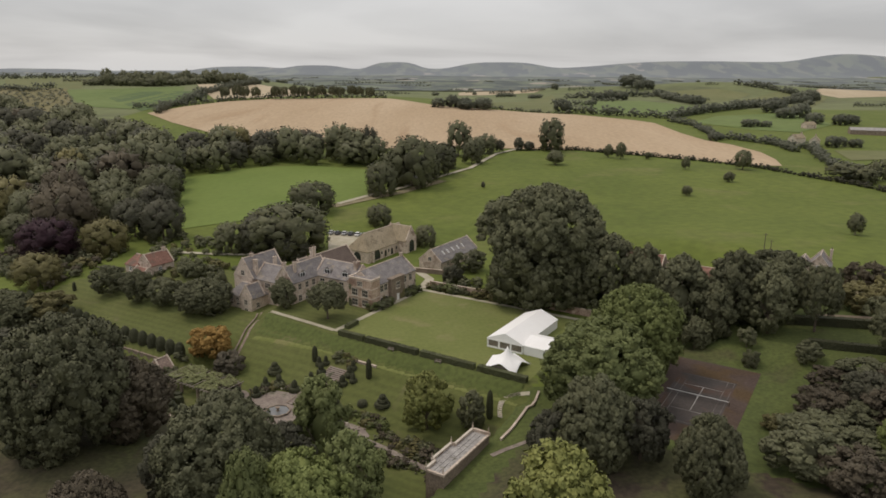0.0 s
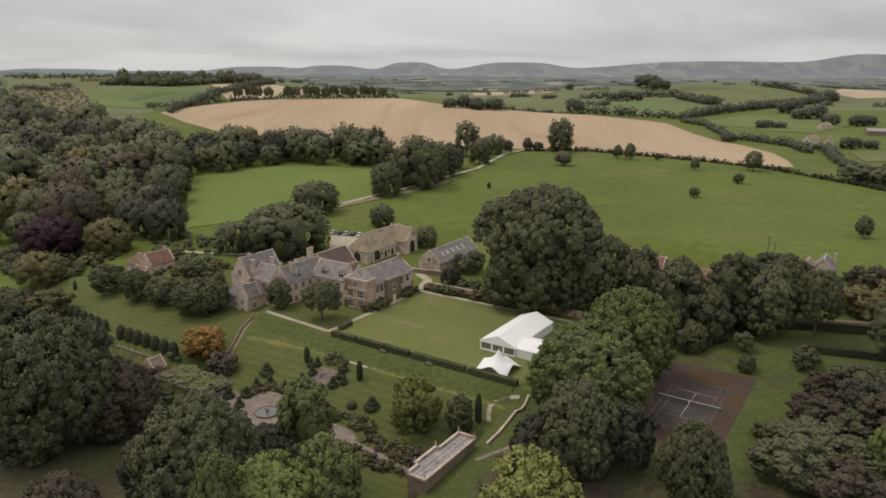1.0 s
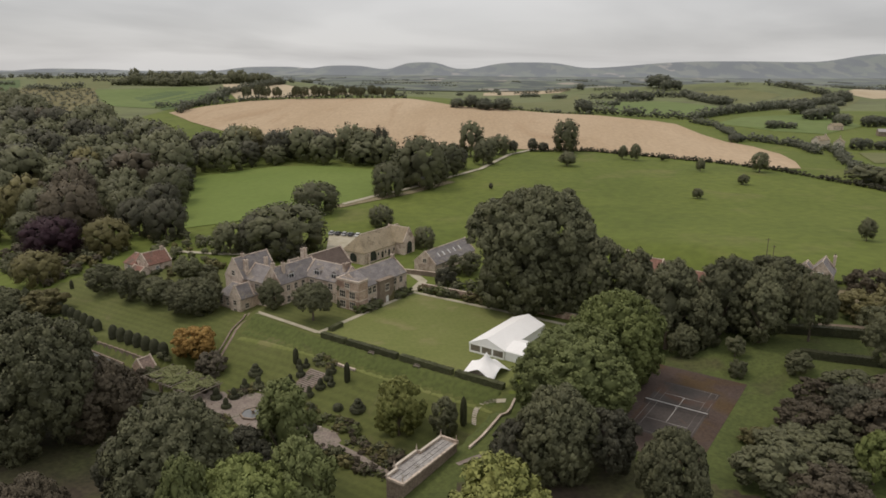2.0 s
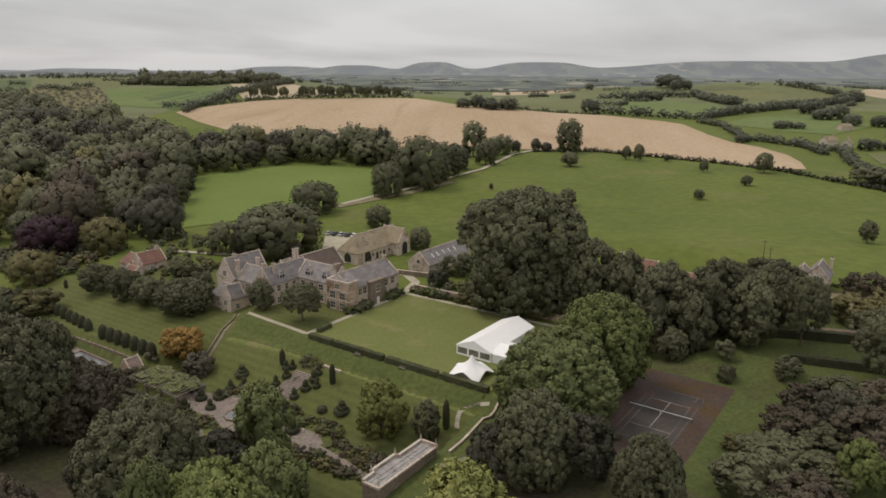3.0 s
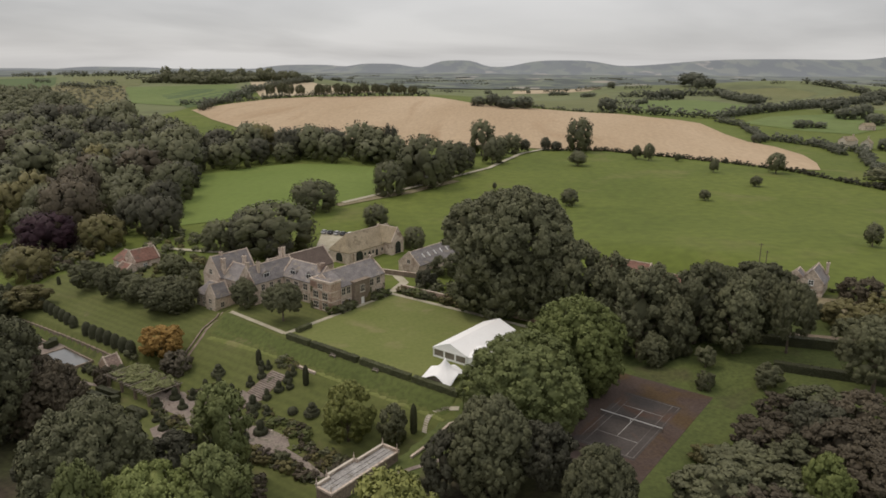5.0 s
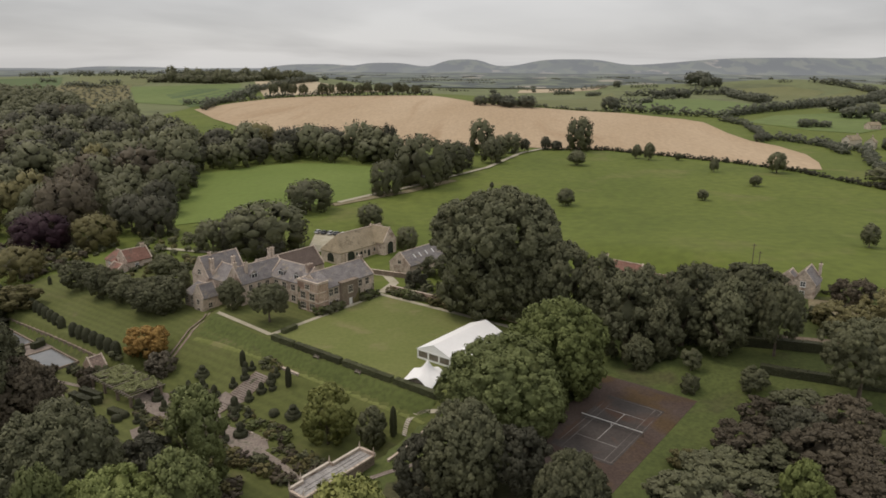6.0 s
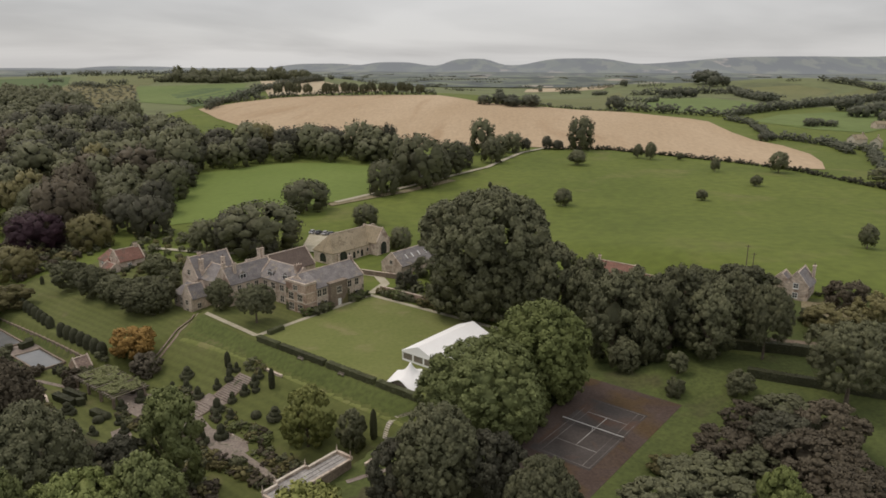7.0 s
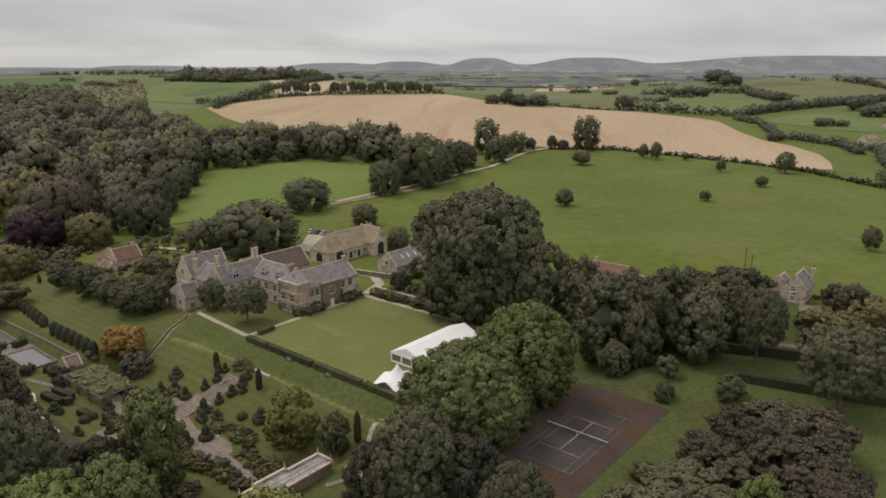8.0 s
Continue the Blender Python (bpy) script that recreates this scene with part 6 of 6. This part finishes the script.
def fountain():
    ob = thing("fountain", frame_at(6.6, -29.6), "octagonal stone fountain basin with a small centre jet", "fountain")
    bm = bmesh.new()
    lathe(bm, ((3.1, -0.2), (3.1, 0.5), (2.7, 0.5), (2.7, 0.05)), 8)
    part("basin", bm, STONE_DARK, ob)
    bm = bmesh.new()
    lathe(bm, ((2.68, 0.2), (2.68, 0.34)), 8)
    part("water", bm, WATER, ob, "still grey water")
    bm = bmesh.new()
    lathe(bm, ((0.5, 0.3), (0.3, 0.5), (0.2, 0.9), (0.55, 1.1), (0.6, 1.25), (0.1, 1.3)), 12)
    part("bowl", bm, STONE_DARK, ob)


fountain()


def pond(name, s0, s1, q0, q1, z, label):
    ob = thing(name, frame_at(0, 0, 0), label, "pond", kind="structure")
    part("margin", boxes((s0 - 0.45, s1 + 0.45, q0 - 0.45, q0, z - 0.9, z + 0.06), (s0 - 0.45, s1 + 0.45, q1, q1 + 0.45, z - 0.9, z + 0.3), (s0 - 0.45, s0, q0, q1, z - 0.9, z + 0.06), (s1, s1 + 0.45, q0, q1, z - 0.9, z + 0.2)), STONE_DARK, ob)
    part("water", boxes((s0, s1, q0, q1, z - 0.5, z - 0.15)), WATER, ob)


pond("pond_near", -60, -45, -36.8, -30.2, -9.0, "rectangular stone-edged fish pond with grey water")
pond("pond_far", -90, -72, -38, -30.2, -10.3, "second stone-edged pond with dull brownish water")


def pergola():
    ob = thing("pergola", frame_at(-17.2, -31.2), "wooden pergola on stone piers under a leafy vine roof", "pergola")
    for x in (-9, -3, 3, 9):
        for y in (-4.0, 3.6):
            part("pier", boxes((x - 0.28, x + 0.28, y - 0.28, y + 0.28, -0.4, 2.7)), STONE_DARK, ob)
    for y in (-4.0, 3.6):
        part("beam", boxes((-10, 10, y - 0.12, y + 0.12, 2.7, 2.95)), WOOD, ob)
    for i in range(17):
        x = -9.6 + i * 1.2
        part("rafter", boxes((x - 0.07, x + 0.07, -5, 4.6, 2.95, 3.13)), WOOD, ob)
    rng = np.random.default_rng(8)
    k = 6500
    pos = np.stack((rng.uniform(-10.6, 10.4, k), rng.uniform(-5.4, 5.2, k), np.zeros(k)), 1)
    keep = np.array([noise.noise((x * 0.35, y * 0.35, 4.0)) > -0.22 + 0.5 * max(0.0, abs(x) - 8.2) + 0.5 * max(0.0, abs(y) - 3.6) for x, y, _ in pos])
    pos = pos[keep]
    pos[:, 2] = 3.25 + 0.8 * np.array([noise.noise((x * 0.3, y * 0.3, 1.0)) for x, y, _ in pos]) + rng.uniform(-0.15, 0.3, len(pos))
    v, f = leaves(rng, pos, np.tile((0.0, 0.0, 1.0), (len(pos), 1)), 0.24)
    part("vine", (v.tolist(), f.tolist()), LEAF["vine"], ob, "sprawling green vine")


pergola()
summer = thing("summer_house", frame_at(-33.8, -30.6), "tiny stone summer house with steep tiled roof", "summer house")
gabled(summer, -2.2, 2.2, -2, 2, -0.5, 2.0, 4.4, "q", STONE_WARM_TILE, STONE_WARM)
arch(summer, "q", -2, 0, 1.2, 1.9, "doorway")


def bench(s, q):
    ob = thing("garden_bench", frame_at(s, q, None, 180), "pale wooden garden bench against the hedge", "bench", "garden benches")
    for x in (-0.8, 0.8):
        part("leg", boxes((x - 0.04, x + 0.04, -0.25, 0.25, -0.2, 0.45)), WOOD, ob)
    for i in range(4):
        part("seat_slat", boxes((-0.9, 0.9, -0.25 + i * 0.13, -0.15 + i * 0.13, 0.45, 0.49)), WOOD, ob)
    for i in range(3):
        part("back_slat", boxes((-0.9, 0.9, -0.28, -0.24, 0.55 + i * 0.14, 0.64 + i * 0.14)), WOOD, ob)


bench(19.3, -2.3)
bench(33.4, -2.3)


# ---- shrubs and borders ----
def border(poly, gap, kinds, seed, h=(0.8, 1.8), joined=""):
    """Shrubs over a bed: each its own thing, or joined into one mass by kind."""
    rng = random.Random(seed)
    rows = {}
    for x, y in scatter(poly, gap, seed):
        k, kind = rng.uniform(*h), rng.choice(kinds)
        w = k * rng.uniform(1.3, 2.1)
        if joined:
            rows.setdefault(kind, []).append((x, y, k, w))
        else:
            tree(kind, x, y, k, w, "shrub" if k < 2.6 else "bush", rng.randrange(3), "border shrubs")
    for kind in sorted(rows):
        woods(kind, rows[kind], f"{WORDS[kind]} leafy shrubs {joined}", seed, "shrubbery", 12, 46, 0.06)


border(loc_poly((20, -23.4), (24, -20.8), (31, -20.8), (34, -24.5), (29, -24.3), (22.8, -24.2)), 1.35, ("ash", "olive", "grey", "green"), 21, (0.4, 1.6))
border(loc_poly((32, -24.6), (38, -23.8), (46, -24.8), (55.5, -27), (55.5, -30.5), (44, -29.4), (33, -27.4)), 1.5, ("ash", "olive", "grey", "ash"), 33, (0.4, 1.9))
border(loc_poly((23.5, -32.6), (31.2, -32.8), (33, -30.0), (44, -31.9), (55, -33.2), (55, -34.6), (46, -33.8), (38, -33.8), (32, -36), (24, -37)), 1.45, ("ash", "olive", "grey", "ash"), 22, (0.4, 2.2))
border(loc_poly((32.5, -40), (38, -39.4), (42, -43), (34, -47), (22, -43), (24, -38)), 2.0, ("ash", "grey", "olive"), 36, (1.2, 2.6), "below the orangery path")
border(loc_poly((13, -20), (18, -20), (22, -24), (17, -25.4), (13, -23.6)), 1.7, ("ash", "grey", "olive"), 34, (0.5, 1.2))
border(loc_poly((-3.6, -27.5), (-1.4, -21.8), (4, -20.6), (3, -19.8), (-3, -20.6), (-6, -26)), 1.5, ("ash", "grey", "olive"), 37, (0.6, 1.5))
border(loc_poly((-4, -34.8), (2.5, -34.2), (7.8, -35.8), (7, -37.4), (1, -37.2), (-5, -36.6)), 1.5, ("ash", "grey", "olive"), 35, (0.6, 1.6))
border(loc_poly((14.2, -31.5), (19, -31), (23, -32.4), (22.5, -36), (14.5, -36)), 1.7, ("ash", "oak", "grey"), 38, (0.9, 2.2), "beside the short stone steps")
border(loc_poly((0, 45.6), (33, 46.2), (33, 47.2), (0, 46.8)), 1.7, ("ash", "green", "olive", "oak"), 23, (1.6, 3.3), "along the garden wall")
border(loc_poly((-3.2, 19), (-1.2, 22), (-1.9, 27.5), (-3.2, 27.5)), 1.3, ("ash", "oak", "green"), 24, (1.0, 2.6), "against the house wall")
border(loc_poly((-3.2, 35.6), (-1.6, 35.6), (-2.0, 43), (-3.2, 43)), 1.4, ("ash", "oak", "green"), 25, (1.0, 2.6), "against the house wall")
border(loc_poly((-72, -44), (-44, -42), (-40, -52), (-72, -56)), 4.0, ("ash", "grey", "dark", "oak"), 26, (2.0, 5.0), "beside the fish ponds")
border(loc_poly((-110, -22), (-96, -28), (-90, -42), (-115, -46)), 5.0, ("oak", "ash", "dark"), 27, (3.0, 6.0), "beyond the far pond")
border(loc_poly((-30, -44), (-8, -47), (-10, -56), (-34, -54)), 3.2, ("grey", "ash", "olive", "copper"), 28, (1.0, 2.6), "in the lower garden")
border(loc_poly((-96, 2), (-84, 14), (-74, 32), (-90, 34), (-112, 8)), 4.6, ("ash", "olive", "oak"), 29, (1.2, 2.5), "on the lawn near the cottage")
border(loc_poly((2, 50), (24, 50), (18, 60), (0, 60)), 4.8, ("ash", "oak", "green"), 30, (1.4, 3.0), "behind the garden wall")
border(loc_poly((-141.3, 44.0), (-135.9, 54.1), (-111.6, 52.6), (-89.8, 37.5), (-78.0, 25.0), (-89.8, 25.6), (-104.2, 23.9)), 6.4, ("ash", "oak", "olive", "ash"), 39, (1.5, 3.4), "between the cottage and the house")
border(loc_poly((-152.2, -10.2), (-185.5, 3.6), (-190.5, 19.2), (-167.2, 30.0), (-146.4, 34.2), (-132.5, 26.2), (-125.7, 6.1), (-120.9, -10.9)), 4.8, ("ash", "oak", "olive", "grey"), 40, (1.6, 4.6), "below the wood")
border(loc_poly((-33, -26), (-12, -25), (-12, -27.4), (-31, -27.4)), 2.2, ("grey", "ash"), 31, (1.2, 2.4), "above the pergola")
border(loc_poly((6, -6.4), (12.5, -6.6), (12.5, -9.4), (6, -9.0)), 1.7, ("ash", "olive", "grey"), 32, (1.0, 1.8))


for kind, s, q, h, w in (("grey", -31.0, -34.5, 3.4, 4.6), ("oak", -29.2, -31.5, 3.8, 5.0), ("grey", -27.4, -36.0, 2.8, 4.2), ("oak", -36.2, -34.0, 2.2, 3.6), ("dark", -39.6, -33.6, 2.4, 4.0),
                         ("grey", -43.4, -37.8, 2.6, 4.4), ("grey", -37.6, -45.6, 5.5, 8.0), ("oak", -45.0, -46.0, 7.0, 9.5), ("grey", -31.5, -50.0, 2.4, 4.0), ("grey", -27.0, -51.0, 2.0, 3.6)):
    tree(kind, *world(s, q), h, w, "bush", int(abs(s)) % 3)


def edging_stones():
    """Loose pale stones along the edges of the beds."""
    rng = random.Random(12)
    for s0, q0, n in ((-1.6, -20.6, 9), (13.8, -22.6, 8), (22.6, -25.6, 8), (27.5, -24.4, 6), (15.8, -29.8, 6), (-6.5, -33.0, 8)):
        for _ in range(n):
            x, y = world(s0 + rng.uniform(-1.6, 1.6), q0 + rng.uniform(-1.0, 1.0))
            bm = bmesh.new()
            bmesh.ops.create_icosphere(bm, subdivisions=1, radius=0.34)
            for v in bm.verts:
                v.co *= rng.uniform(0.7, 1.25)
                v.co.z *= 0.6
            ob = part("edging_stone", bm, PALE if rng.random() < 0.5 else STONE_DARK)
            ob.matrix_world = pose(x, y, land(x, y) + 0.12, 0, 0, rng.uniform(0, 360))
            tagged(ob, "rough pale garden stone beside a planted bed", "stone", "edging stones")


edging_stones()


# ---- cars ----
def car_model(x, y, turn, paint, label):
    ob = thing("car", pose(x, y, land(x, y) + 0.42, 0, 0, turn), label, "car", "parked cars")
    bm = bmesh.new()
    prism(bm, ((-2.1, 0.25), (2.1, 0.25), (2.15, 0.62), (1.95, 0.82), (0.9, 0.92), (-1.9, 0.95), (-2.12, 0.7)), -0.86, 0.86, "y")
    bmesh.ops.bevel(bm, geom=bm.edges[:], offset=0.06, segments=1, affect="EDGES")
    part("body", bm, paint, ob)
    bm = bmesh.new()
    prism(bm, ((-1.8, 0.92), (0.95, 0.9), (0.3, 1.42), (-1.35, 1.45)), -0.74, 0.74, "y")
    part("cabin_glass", bm, GLASS, ob)
    part("roof", boxes((-1.3, 0.28, -0.72, 0.72, 1.43, 1.49)), paint, ob)
    for a in (-1.3, 1.3):
        for b in (-0.8, 0.8):
            bm = bmesh.new()
            tube(bm, (a, b - 0.1, 0.3), (a, b + 0.1, 0.3), 0.31, 0.31, 12)
            w = part("wheel", bm, NET_CORD, ob)
            bm = bmesh.new()
            tube(bm, (a, b - 0.11, 0.3), (a, b + 0.11, 0.3), 0.18, 0.18, 10)
            part("rim", bm, LEAD, w)


PAINTS = {"silver": material("silver_car_paint", (0.45, 0.45, 0.46), (0.48, 0.48, 0.49), 1, 0.03, 4, 0.35, spec=0.5), "dark": material("dark_car_paint", (0.035, 0.037, 0.045), (0.045, 0.046, 0.055), 1, 0.03, 4, 0.3, spec=0.5),
          "white": material("white_car_paint", (0.7, 0.7, 0.69), (0.74, 0.74, 0.73), 1, 0.03, 4, 0.35, spec=0.5)}
for i, p in enumerate(("silver", "dark", "silver", "dark", "white", "dark")):
    car_model(-50 + i * 2.9, 289 - i * 0.8, 75, PAINTS[p], f"{p} car parked in a row on gravel")


def pole(x, y, h):
    ob = thing("telegraph_pole", pose(x, y, land(x, y)), "plain wooden telegraph pole by the field", "pole")
    bm = bmesh.new()
    tube(bm, (0, 0, -0.3), (0, 0, h), 0.16, 0.11, 8)
    part("shaft", bm, BARK, ob)
    part("crossarm", boxes((-0.8, 0.8, -0.06, 0.06, h - 0.6, h - 0.48)), BARK, ob)


pole(104.5, 226.8, 9.0)
pole(106.0, 225.4, 6.6)
